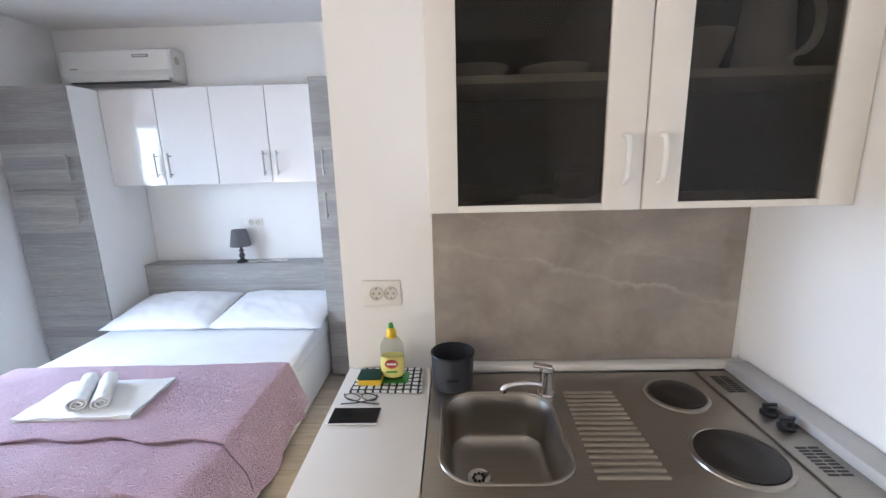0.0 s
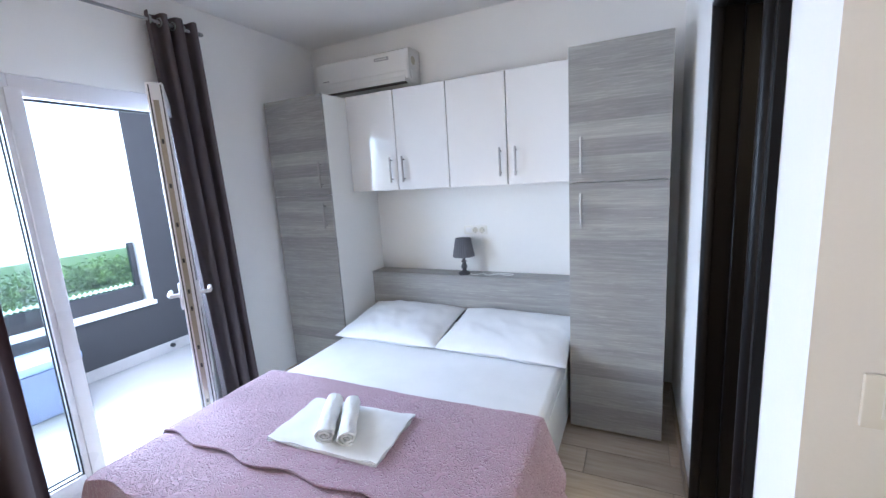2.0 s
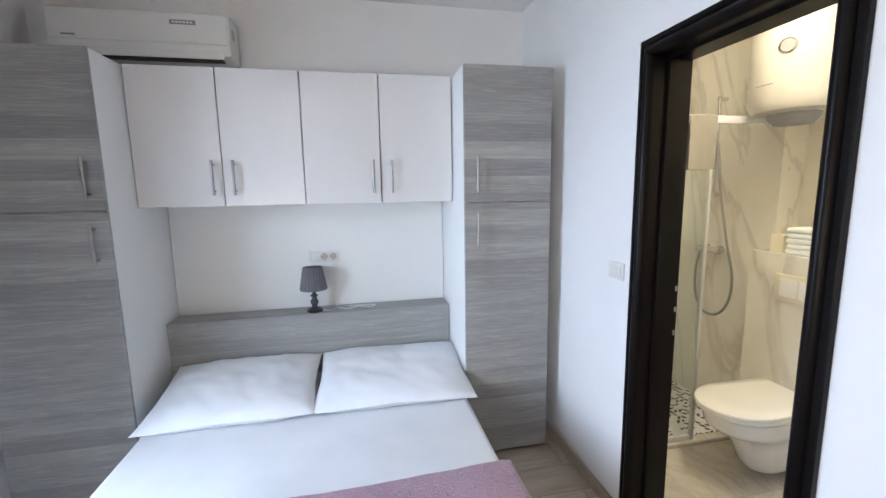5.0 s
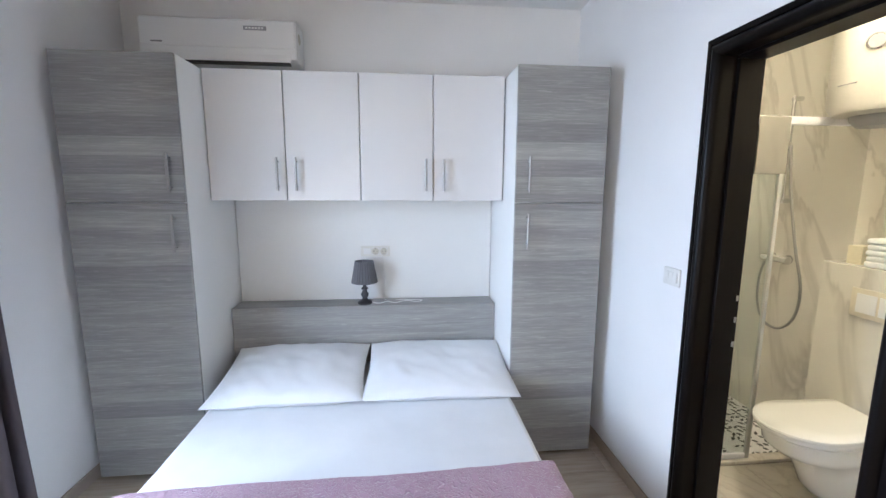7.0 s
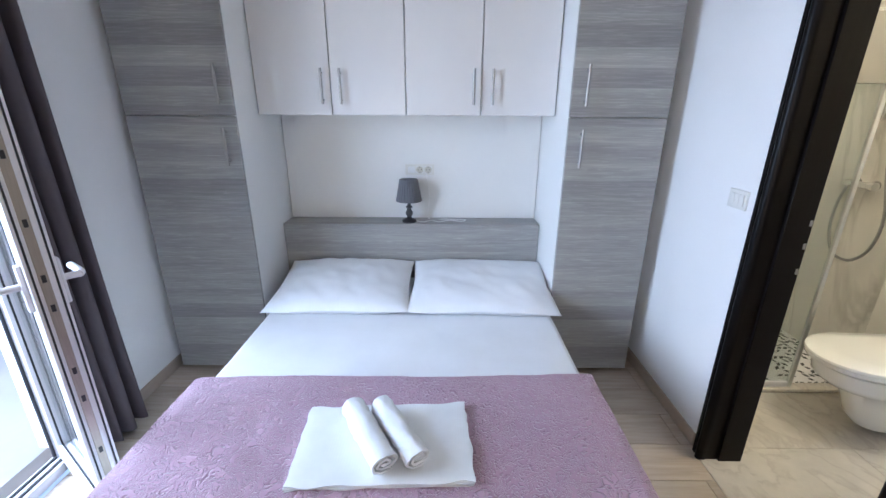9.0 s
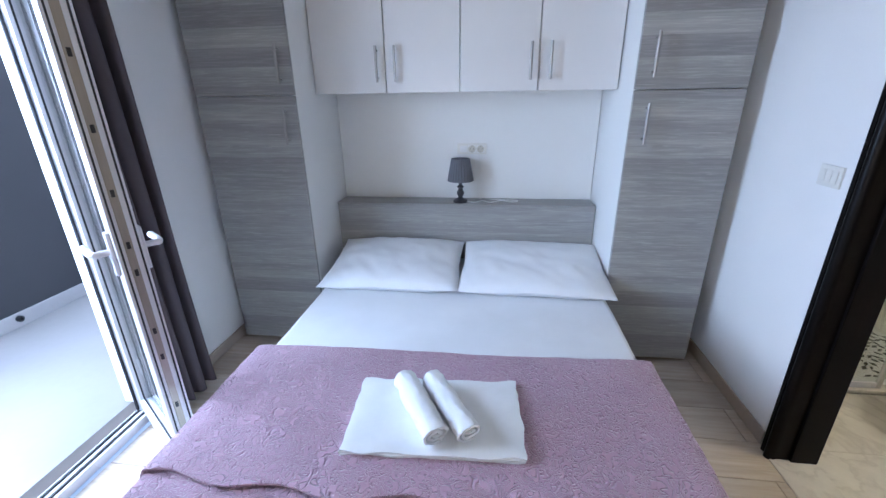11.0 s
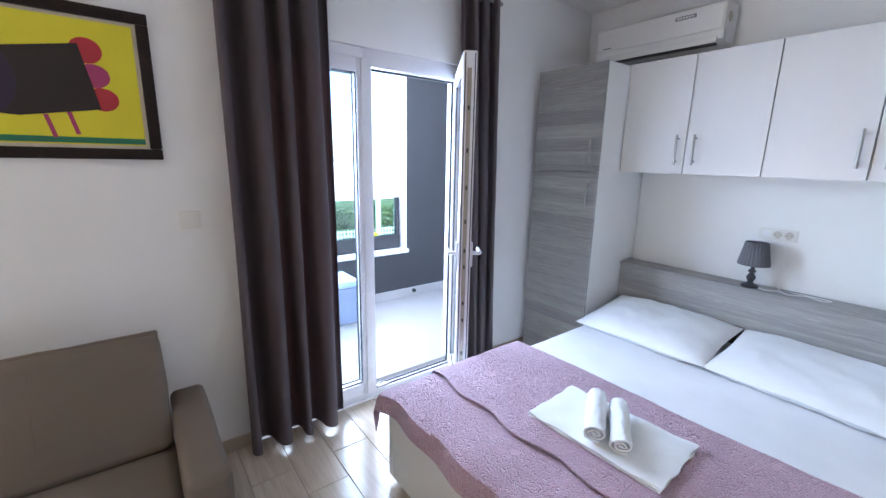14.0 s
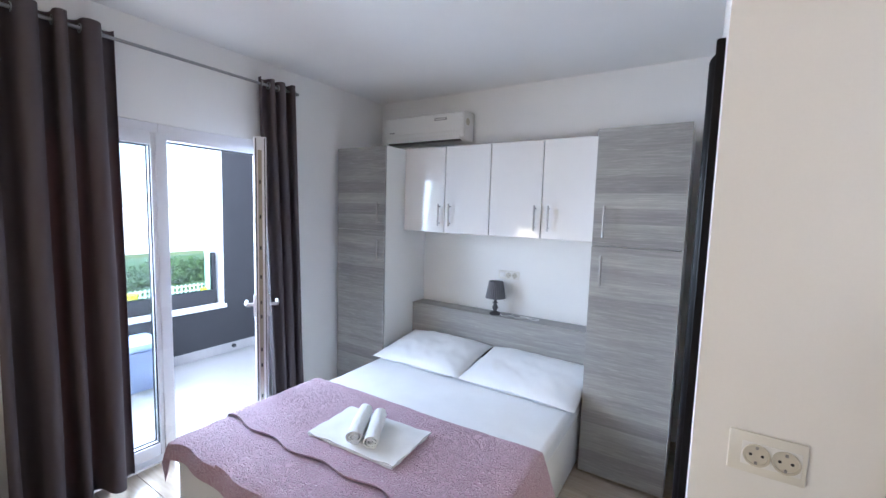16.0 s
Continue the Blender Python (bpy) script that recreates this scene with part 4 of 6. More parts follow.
def flat_towel():
    base = [Vector((-1.628, 2.140)), Vector((-1.106, 2.166)), Vector((-1.086, 1.845)), Vector((-1.608, 1.824))]
    out = []
    for k in range(3):
        def f(u, v, k=k):
            p = (base[0] * (1 - u) + base[1] * u) * (1 - v) + (base[3] * (1 - u) + base[2] * u) * v
            z = TZ + 0.004 + k * 0.008 + 0.0026 * noise.noise(Vector((p.x * 8, p.y * 8, k)))
            edge = (abs(2 * u - 1) ** 4 + abs(2 * v - 1) ** 4) * 0.009
            p = p + Vector((noise.noise(Vector((p.y * 14, k * 3, 1))), noise.noise(Vector((p.x * 12, k * 3, 7))))) * edge
            z -= 0.0035 * max(abs(2 * u - 1), abs(2 * v - 1)) ** 12
            return Vector((p.x + 0.003 * k, p.y - 0.002 * k, z))
        out.append(sheet(f, 40, 24, 0.006))
    return out


ft = thing("folded_towel", (-1.37, 2.04, TZ), "white waffle towel folded flat on the coverlet", "towel")
for layer in flat_towel():
    part("layer", layer, WAFFLE, ft)


def rolled(a, c, r):
    """A towel rolled up along a line, with the spiral showing at its ends."""
    a, c = Vector(a), Vector(c)
    d = (c - a).normalized()
    side = d.cross(Vector((0, 0, 1))).normalized()
    up = side.cross(d)
    turns = 2.7

    def f(u, v):
        s = v
        rad = r * (0.16 + 0.84 * s)
        ang = 2 * math.pi * turns * s + 0.8
        sag = 1 + 0.05 * noise.noise(Vector((u * 4, s * 9, 2))) + 0.13 * s * noise.noise(Vector((u * 2.2 + r * 90, math.cos(ang) * 0.8, math.sin(ang) * 0.8)))
        mid = a + d * ((c - a).length * (u + 0.02 * math.sin(ang) * (1 if u > .5 else -1) * (abs(u - .5) * 2) ** 8))
        return mid + (side * math.cos(ang) * 1.04 + up * math.sin(ang) * 0.88) * rad * sag

    bm = sheet(f, 30, 120, 0.0066)
    for v in bm.verts:
        v.co += Vector((1, 1, 1)) * 0.0034 * noise.noise(v.co * 55)
    return bm


ta, tb = Vector((-1.330, 1.862, TZ + 0.064)), Vector((-1.468, 2.092, TZ + 0.064))
solid("rolled_towel", rolled(ta, tb, 0.044), TOWEL, (-1.385, 1.95, TZ + 0.03), "small white towel rolled up on the folded towel", "towel", group="rolled towels")
solid("rolled_towel", rolled((-1.238, 1.882, TZ + 0.061), (-1.378, 2.104, TZ + 0.064), 0.041), TOWEL, (-1.29, 1.97, TZ + 0.03), "small white towel rolled up on the folded towel", "towel", group="rolled towels")

# table lamp
LX, LY, LZ = -1.397, 3.53, 0.80
lamp = thing("table_lamp", (LX, LY, LZ), "small unlit table lamp with a pleated grey shade", "lamp")
part("base", lathe([(0, 0), (0.045, 0), (0.046, 0.010), (0.036, 0.018), (0.020, 0.024), (0.014, 0.034), (0.022, 0.050), (0.024, 0.062), (0.015, 0.078), (0.012, 0.088), (0.021, 0.094), (0.021, 0.100), (0.011, 0.108), (0.010, 0.145), (0, 0.145)], (LX, LY, LZ), 28), LAMPB, lamp, "dark turned wooden base")


def pleated(u, v):
    a = 2 * math.pi * u
    r = (0.079 * (1 - v) + 0.056 * v) * (1 + 0.04 * math.cos(a * 26))
    return Vector((LX + r * math.cos(a), LY + r * math.sin(a), LZ + 0.140 + 0.132 * v))


part("shade", sheet(pleated, 240, 6, 0.0015), SHADE, lamp, "pleated grey cloth shade")
for zz, rr in ((0.139, 0.080), (0.270, 0.057)):
    part("trim_ring", tube([(LX + rr * math.cos(i * math.pi / 20), LY + rr * math.sin(i * math.pi / 20), LZ + zz) for i in range(41)], 0.0025, 6), SHADE, lamp)
cable = smooth_line([(LX + 0.04, LY, LZ + 0.006), (LX + 0.09, LY - 0.02, LZ + 0.004), (LX + 0.14, LY + 0.02, LZ + 0.004), (LX + 0.19, LY - 0.015, LZ + 0.004), (LX + 0.26, LY + 0.03, LZ + 0.004), (LX + 0.33, LY + 0.0, LZ + 0.004), (LX + 0.36, LY + 0.04, LZ + 0.004), (LX + 0.24, LY + 0.055, LZ + 0.004), (LX + 0.12, LY + 0.075, LZ + 0.006), (LX + 0.125, PNL - 0.03, LZ + 0.15), (LX + 0.105, PNL - 0.03, LZ + 0.30)], 90)
part("cable", tube(cable, 0.0028, 6), PLASTW, lamp, "white curled cable")


# sockets and switches
SOCK = plain("socket_plastic", (0.60, 0.57, 0.49), 0.45)
CREAM = plain("cream_plate", (0.76, 0.745, 0.69), 0.35, grain=40, vary=0.01, bump=0.0)


def round_socket(c, facing, parent):
    """A recessed round socket: facing is the wall's outward axis and sign."""
    ax, sg = facing
    prof = [(0.0225, 0.0), (0.0225, 0.004), (0.0195, 0.0042), (0.0185, 0.0006), (0.0, 0.0006)]
    bm = lathe([(r, h * sg) for r, h in prof], c, 24, ax, closed=False)
    s = part("socket", bm, SOCK, parent, "round cream socket well")
    for k in (-1, 1):
        off = Vector((0.0095 * k, 0, 0)) if ax == "Y" else Vector((0, 0.0095 * k, 0))
        part("pin_hole", lathe([(0.0030, 0.0007 * sg), (0.0030, 0.0014 * sg)], Vector(c) + off, 10, ax), BLACK, s, "dark pin hole")
        if ax == "Y":
            z = c[2] + 0.0155 * k
            part("earth_clip", box((c[0] - 0.0025, c[1] - 0.0045, z - 0.003), (c[0] + 0.0025, c[1] - 0.0006, z + 0.003), 0.001, 1), GREYP, s, "dark earth clip")


def plate_y(x0, x1, z0, z1, y, label, sockets=(), rockers=(), name="wall_socket"):
    t = thing(name, ((x0 + x1) / 2, y, (z0 + z1) / 2), label, "socket" if sockets else "switch")
    part("plate", box((x0, y - 0.009, z0), (x1, y, z1), 0.003), CREAM, t)
    for x in sockets:
        part("insert", box((x - 0.024, y - 0.0105, (z0 + z1) / 2 - 0.024), (x + 0.024, y - 0.009, (z0 + z1) / 2 + 0.024), 0.0005, 1), PLASTW, t)
        round_socket((x, y - 0.0108, (z0 + z1) / 2), ("Y", -1), t)
    for a, c in rockers:
        part("rocker", box((a, y - 0.013, z0 + 0.014), (c, y - 0.009, z1 - 0.014), 0.0015), PLASTW, t)
    return t


plate_y(-1.425, -1.240, 1.085, 1.152, PNL - 0.012, "white plate with a switch and two sockets above the headboard", (-1.332, -1.278), ((-1.408, -1.362),))
plate_y(0.063, 0.187, 1.122, 1.206, YK, "cream double wall socket beside the kitchen splashback", (0.109, 0.155))


SWPL = plain("switch_plastic", (0.75, 0.74, 0.70), 0.4, grain=40, vary=0.01, bump=0.0)


def plate_x(y0, y1, z0, z1, x, out, label, rockers):
    t = thing("light_switch", (x, (y0 + y1) / 2, (z0 + z1) / 2), label, "switch")
    part("plate", box((min(x, x + 0.009 * out), y0, z0), (max(x, x + 0.009 * out), y1, z1), 0.003), SWPL, t)
    for a, c in rockers:
        part("rocker", box((min(x + 0.009 * out, x + 0.013 * out), a, z0 + 0.015), (max(x + 0.009 * out, x + 0.013 * out), c, z1 - 0.015), 0.0015), SWPL, t)


plate_x(0.778, 0.859, 1.186, 1.266, XL, 1, "white square light switch on the wall", ((0.793, 0.844),))
plate_x(2.535, 2.640, 1.115, 1.190, 0.0, -1, "white triple light switch beside the doorway", ((2.548, 2.574), (2.575, 2.601), (2.602, 2.628)))

# air conditioner
AC_AT = Matrix.Translation((-0.055, 0.072, 0.012))
ac = thing("air_conditioner", (-2.17, 3.62, 2.22), "white split air conditioner high on the wall", "air conditioner")


def ac_body():
    bm = bmesh.new()
    prof = [(YB - 0.072, 2.215), (YB - 0.072, 2.455), (3.475, 2.455), (3.452, 2.440), (3.445, 2.405), (3.445, 2.275), (3.455, 2.240), (3.50, 2.215)]
    for x0, x1, s in ((-2.535, -1.692, 0.0),):
        a = [bm.verts.new((x0, y, z)) for y, z in prof]
        c = [bm.verts.new((x1, y, z)) for y, z in prof]
        bm.faces.new(a)
        bm.faces.new(c)
        for i in range(len(prof)):
            bm.faces.new((a[i], a[(i + 1) % len(prof)], c[(i + 1) % len(prof)], c[i]))
    bmesh.ops.bevel(bm, geom=[e for e in bm.edges if abs(e.verts[0].co.x - e.verts[1].co.x) < 1e-6], offset=0.006, segments=2, affect="EDGES")
    return bm


part("body", turned(ac_body(), AC_AT), PLASTW, ac)
part("front_panel", turned(box((-2.528, 3.438, 2.292), (-1.70, 3.446, 2.438), 0.004), AC_AT), PLASTW, ac)
part("vane", turned(turned(box((-2.50, 3.446, 2.222), (-1.725, 3.452, 2.284), 0.002), Matrix.Translation((0, 0.003, 0))), AC_AT), PLASTW, ac, "white air vane")
part("outlet", turned(box((-2.49, 3.452, 2.2135), (-1.735, 3.50, 2.222)), AC_AT), BLACK, ac, "dark air outlet slot")
part("display", turned(box((-1.975, 3.4365, 2.385), (-1.850, 3.4385, 2.408), 0.001, 1), AC_AT), GREYP, ac, "grey display strip")
for i in range(6):
    part("print_mark", turned(box((-1.962 + i * 0.017, 3.4355, 2.392), (-1.951 + i * 0.017, 3.4366, 2.401)), AC_AT), PLASTW, ac, "pale printed mark")
part("badge", turned(box((-2.47, 3.4365, 2.308), (-2.41, 3.4385, 2.316)), AC_AT), GREYP, ac, "small grey badge")
part("side_sticker", turned(lathe([(0.03, 0), (0.03, 0.0015)], (-1.692, 3.52, 2.37), 20, "X"), AC_AT), plain("sticker_print", (0.55, 0.52, 0.42), 0.5), ac, "round sticker on the side")
b = box((-1.700, 3.49, 2.225), (-1.688, 3.60, 2.30), 0.003)
part("side_cap", turned(b, AC_AT), PLASTW, ac)

# curtains
ROD_X, ROD_Z = XL + 0.085, 2.478
rodt = thing("curtain_rod", (ROD_X, 1.7, ROD_Z), "thin dark grey metal curtain rod on wall brackets", "curtain rod")
part("rod", tube([(ROD_X, 0.80, ROD_Z), (ROD_X, 2.60, ROD_Z)], 0.009, 12), GREYP, rodt)
for y in (0.80, 2.60):
    s = 1 if y > 1 else -1
    part("finial", lathe([(0.009, 0), (0.013, 0.003 * s), (0.013, 0.02 * s), (0.006, 0.03 * s)], (ROD_X, y, ROD_Z), 14, "Y"), GREYP, rodt)
for y in (0.86, 2.555):
    part("bracket", tube([(XL, y, ROD_Z - 0.012), (ROD_X, y, ROD_Z - 0.012)], 0.005, 8), GREYP, rodt)
    part("bracket_plate", lathe([(0.02, 0), (0.02, 0.006)], (XL, y, ROD_Z - 0.012), 16, "X"), GREYP, rodt)


def curtain(y0, y1, yb0, yb1, folds, amp, seed, label):
    ct = thing("curtain", (ROD_X, (y0 + y1) / 2, 0.02), label, "curtain", "curtains at the balcony door")
    z0, z1 = 0.02, ROD_Z + 0.045

    def f(u, v):
        a = (u + 0.035 * math.sin(u * 11 + seed) + 0.012 * math.sin(u * 5 + v * 1.5)) * folds * 2 * math.pi + seed
        low = 1 - v
        ya, yb = y0 + (yb0 - y0) * low, y1 + (yb1 - y1) * low
        y = ya + (yb - ya) * u + 0.35 * (y1 - y0) / folds / 2 * math.sin(2 * a) * -0.5
        x = ROD_X + amp * (0.85 + 0.25 * low) * math.sin(a) + 0.012 * noise.noise(Vector((u * 7, v * 1.6, seed)))
        y += 0.012 * noise.noise(Vector((u * 9, v * 2.2, seed + 5))) * low
        z = z0 + (z1 - z0) * v + 0.012 * math.sin(a + 1.0) * low ** 6
        return Vector((max(x, XL + 0.008), y, z))

    part("cloth", sheet(f, int(folds * 34), 44, 0.002), CURT, ct)
    for k in range(int(folds * 2)):
        u = (k * math.pi + math.pi * (0.0) - seed % math.pi) / (folds * 2 * math.pi)
        if 0.02 < u < 0.98:
            p = f(u, 0.965)
            pts = [(ROD_X + 0.024 * math.sin(q) * 0.25, p.y + 0.024 * math.sin(q) * 0.0 + 0.003 * math.cos(q), ROD_Z) for q in (0, 1)]
            ring = [(ROD_X + 0.021 * math.cos(i * math.pi / 10), p.y, ROD_Z + 0.021 * math.sin(i * math.pi / 10)) for i in range(21)]
            part("eyelet", tube(ring, 0.0045, 8), STEEL, ct, "steel eyelet")
    return ct


curtain(0.975, 1.465, 0.975, 1.485, 4.0, 0.070, 0.4, "long dark grey curtain gathered at one side")
curtain(2.300, 2.565, 2.400, 2.640, 3.0, 0.045, 2.0, "long dark grey curtain gathered behind the open leaf")

# picture
pic = thing("picture", (XL, 0.42, 1.74), "framed colour print of plain shapes on bright yellow", "picture")
PY0, PY1, PZ0, PZ1 = -0.02, 0.746, 1.490, 2.050
fb = bmesh.new()
for lo, hi in (((XL, PY0, PZ0), (XL + 0.022, PY1, PZ0 + 0.042)), ((XL, PY0, PZ1 - 0.042), (XL + 0.022, PY1, PZ1)), ((XL, PY0, PZ0 + 0.042), (XL + 0.022, PY0 + 0.042, PZ1 - 0.042)), ((XL, PY1 - 0.042, PZ0 + 0.042), (XL + 0.022, PY1, PZ1 - 0.042))):
    box(lo, hi, 0.005, 2, bm=fb)
part("frame", fb, FRAMEB, pic, "dark wooden frame")
part("mat", box((XL, PY0 + 0.04, PZ0 + 0.04), (XL + 0.008, PY1 - 0.04, PZ1 - 0.04)), MATC, pic, "cream mat")
part("print", box((XL + 0.008, PY0 + 0.055, PZ0 + 0.055), (XL + 0.010, PY1 - 0.055, PZ1 - 0.055)), PYEL, pic, "bright yellow print")
part("print_band", box((XL + 0.010, PY0 + 0.055, PZ0 + 0.060), (XL + 0.0108, PY1 - 0.055, PZ0 + 0.082)), PGRN, pic, "dark green band")
part("print_shape", prism([(0.225, 1.862), (0.300, 1.868), (0.521, 1.910), (0.564, 1.678), (0.330, 1.641), (0.225, 1.650)], XL + 0.010, XL + 0.0124), PBRN, pic, "dark brown shape")
part("print_shape", prism(circle(0.542, 1.888, 0.049, 0.046), XL + 0.010, XL + 0.0112), PRED, pic, "red round")
part("print_shape", prism(circle(0.556, 1.799, 0.049, 0.043), XL + 0.010, XL + 0.0116), PMAG, pic, "magenta round")
part("print_shape", prism(circle(0.574, 1.715, 0.049, 0.043), XL + 0.010, XL + 0.0112), PRED, pic, "red round")
part("print_shape", prism(circle(0.235, 1.765, 0.105, 0.135), XL + 0.010, XL + 0.0130), PPUR, pic, "dark purple round")
part("print_shape", prism(circle(0.255, 1.925, 0.068, 0.066), XL + 0.010, XL + 0.0136), PTEAL, pic, "dark blue round")
for y, z in ((0.394, 1.650), (0.460, 1.664)):
    part("print_shape", prism([(y, z), (y + 0.014, z), (y + 0.033, z - 0.082), (y + 0.019, z - 0.082)], XL + 0.010, XL + 0.0113), PMAG, pic, "pink stripe")

# sofa
SX0 = XL + 0.06
sofa = thing("sofa", (-2.3, -0.035, 0), "taupe fabric sofa with a padded back and square arms", "sofa")


def soft_box(lo, hi, r, puff=0.0, seed=0.0):
    bm = box(lo, hi, r, 4)
    bmesh.ops.subdivide_edges(bm, edges=[e for e in bm.edges if e.calc_length() > 0.12], cuts=7, use_grid_fill=True)
    c = (Vector(lo) + Vector(hi)) / 2
    h = (Vector(hi) - Vector(lo)) / 2
    for v in bm.verts:
        q = [(v.co[i] - c[i]) / h[i] for i in range(3)]
        for i in range(3):
            j, k = (i + 1) % 3, (i + 2) % 3
            if abs(q[i]) > 0.9:
                v.co[i] += math.copysign(puff * max(0, 1 - q[j] ** 2) * max(0, 1 - q[k] ** 2), q[i])
        v.co += Vector((1, 1, 1)) * 0.003 * noise.noise(v.co * 9 + Vector((seed, 0, 0)))
    return bm


LEAN = Matrix.Translation((SX0 + 0.22, 0, 0.4)) @ Matrix.Rotation(radians(-22), 4, "Y") @ Matrix.Translation((-SX0, 0, -0.4))


part("base", box((SX0 + 0.06, -0.835, 0.08), (-1.93, 0.645, 0.27), 0.01), SOFA, sofa)
for ya, yb in ((-0.825, -0.105), (-0.095, 0.640)):
    part("seat", soft_box((SX0 + 0.20, ya, 0.27), (-1.92, yb, 0.42), 0.035, 0.012, ya), SOFA, sofa)
    back = part("backrest", turned(soft_box((SX0 + 0.045, ya, 0.36), (SX0 + 0.20, yb, 0.790), 0.030, 0.010, ya + 2), LEAN), SOFA, sofa)
    ym = (ya + yb) / 2
    part("seam", turned(tube([(SX0 + 0.206, ym, 0.44), (SX0 + 0.210, ym, 0.58), (SX0 + 0.203, ym, 0.745)], 0.0022, 6), LEAN), SOFA, back)
    part("back_frame", turned(soft_box((SX0 - 0.005, ya, 0.30), (SX0 + 0.045, yb, 0.812), 0.010, 0.0, ya + 5), LEAN), SOFA, sofa)
for ya, yb in ((-0.960, -0.835), (0.650, 0.775)):
    part("arm", soft_box((SX0 + 0.17, ya, 0.08), (-1.90, yb, 0.55), 0.028, 0.006, ya), SOFA, sofa)
for x in (SX0 + 0.2, -1.98):
    for y in (-0.90, 0.71):
        part("leg", lathe([(0.018, 0), (0.024, 0.085)], (x, y, 0), 14), BLACK, sofa, "black leg")

# ---- kitchenette ----
CT = 0.90
bc = thing("base_cabinet", (0.63, 1.2, 0), "white kitchen base cabinet under the worktop", "cabinet")
bb = box((0.012, 0.97, 0.10), (XR - 0.004, YK - 0.002, CT - 0.17), 0.001, 1)
box((0.012, 0.97, CT - 0.17), (0.290, YK - 0.002, CT - 0.035), bm=bb)
box((0.80, 0.97, CT - 0.17), (XR - 0.004, YK - 0.002, CT - 0.035), bm=bb)
box((0.290, 0.97, CT - 0.17), (0.80, 0.985, CT - 0.035), bm=bb)
part("body", bb, KITW, bc)
part("plinth", box((0.03, 1.03, 0), (XR - 0.004, YK - 0.01, 0.10)), KITW, bc)
for xa, xb in ((0.014, 0.292), (0.296, 0.776), (0.780, XR - 0.006)):
    d = part("door", box((xa, 0.952, 0.11), (xb, 0.969, CT - 0.04), 0.002), KITW, bc)
    hh = tube(smooth_line([(xb - 0.05, 0.951, 0.66), (xb - 0.05, 0.925, 0.68), (xb - 0.05, 0.925, 0.76), (xb - 0.05, 0.951, 0.78)], 14), 0.006, 8)
    part("handle", hh, PLASTW, d)
solid("worktop", box((0.002, 0.93, CT - 0.034), (0.280, YK - 0.002, CT), 0.003), KITW, (0.15, 1.2, CT), "white laminate worktop beside the sink", "worktop")
solid("splashback", box((0.294, YK - 0.010, CT + 0.025), (1.257, YK - 0.001, 1.46), 0.001, 1), SPLASH, (0.8, YK, CT), "beige-grey veined stone splashback", "splashback")
b = box((0.292, YK - 0.045, CT + 0.003), (XR - 0.002, YK - 0.002, CT + 0.024), 0.004)
solid("trim", b, KITW, (0.8, YK, CT), "white upstand strip behind the steel worktop", "trim", "structure")
b = box((1.212, 0.93, CT + 0.004), (XR - 0.002, YK - 0.046, CT + 0.034), 0.004)
solid("trim", b, plain("pale_grey_plastic", (0.50, 0.50, 0.50), 0.4), (XR, 1.2, CT), "grey upstand strip along the side wall", "trim", "structure")

hobt = thing("sink_hob_unit", (0.75, 1.2, CT), "stainless steel kitchenette top with sink and two hotplates", "kitchen sink")
SX, SY, SW, SD = 0.473, 1.183, 0.148, 0.172


def rrect(cx, cy, hw, hd, r, z, n=8):
    pts = []
    for sx, sy, a0 in ((1, 1, 0), (-1, 1, 90), (-1, -1, 180), (1, -1, 270)):
        for i in range(n + 1):
            a = radians(a0 + 90 * i / n)
            pts.append(Vector((cx + sx * (hw - r) + r * math.cos(a), cy + sy * (hd - r) + r * math.sin(a), z)))
    return pts


def steel_top():
    bm = bmesh.new()
    x0, x1, y0, y1 = 0.284, XR - 0.004, 0.928, YK - 0.046
    rim = rrect(SX, SY, SW, SD, 0.085, CT)
    outer = []
    for p in rim:
        d = p - Vector((SX, SY, CT))
        k = min(((x1 if d.x > 0 else x0) - SX) / d.x if abs(d.x) > 1e-6 else 9, ((y1 if d.y > 0 else y0) - SY) / d.y if abs(d.y) > 1e-6 else 9)
        outer.append(Vector((SX + d.x * k, SY + d.y * k, CT)))
    loops = [outer, rim]
    for hw, hd, r, z in ((SW - 0.004, SD - 0.004, 0.083, -0.006), (SW - 0.010, SD - 0.010, 0.08, -0.05), (SW - 0.016, SD - 0.016, 0.075, -0.125), (SW - 0.03, SD - 0.03, 0.07, -0.142), (SW - 0.06, SD - 0.06, 0.05, -0.148), (0.03, 0.03, 0.029, -0.150)):
        loops.append(rrect(SX, SY, hw, hd, r, CT + z))
    rings = [[bm.verts.new(p) for p in l] for l in loops]
    n = len(rim)
    for a, c in zip(rings, rings[1:]):
        for i in range(n):
            bm.faces.new((a[i], a[(i + 1) % n], c[(i + 1) % n], c[i]))
    bm.faces.new(rings[-1])
    corner = [Vector((xx, yy, CT)) for xx, yy in ((x0, y0), (x1, y0), (x1, y1), (x0, y1))]
    for k in range(n):
        p, q = outer[k], outer[(k + 1) % n]
        if abs(p.x - q.x) > 1e-5 and abs(p.y - q.y) > 1e-5:
            if abs(p.y - q.y) > y1 - y0 - 1e-4:
                ends = [Vector((x1, y, CT)) for y in (q.y, p.y)]
            else:
                ends = [min(corner, key=lambda w: (w - p).length + (w - q).length)]
            bm.faces.new([rings[0][k], rings[0][(k + 1) % n]] + [bm.verts.new(w) for w in ends])
    return bm


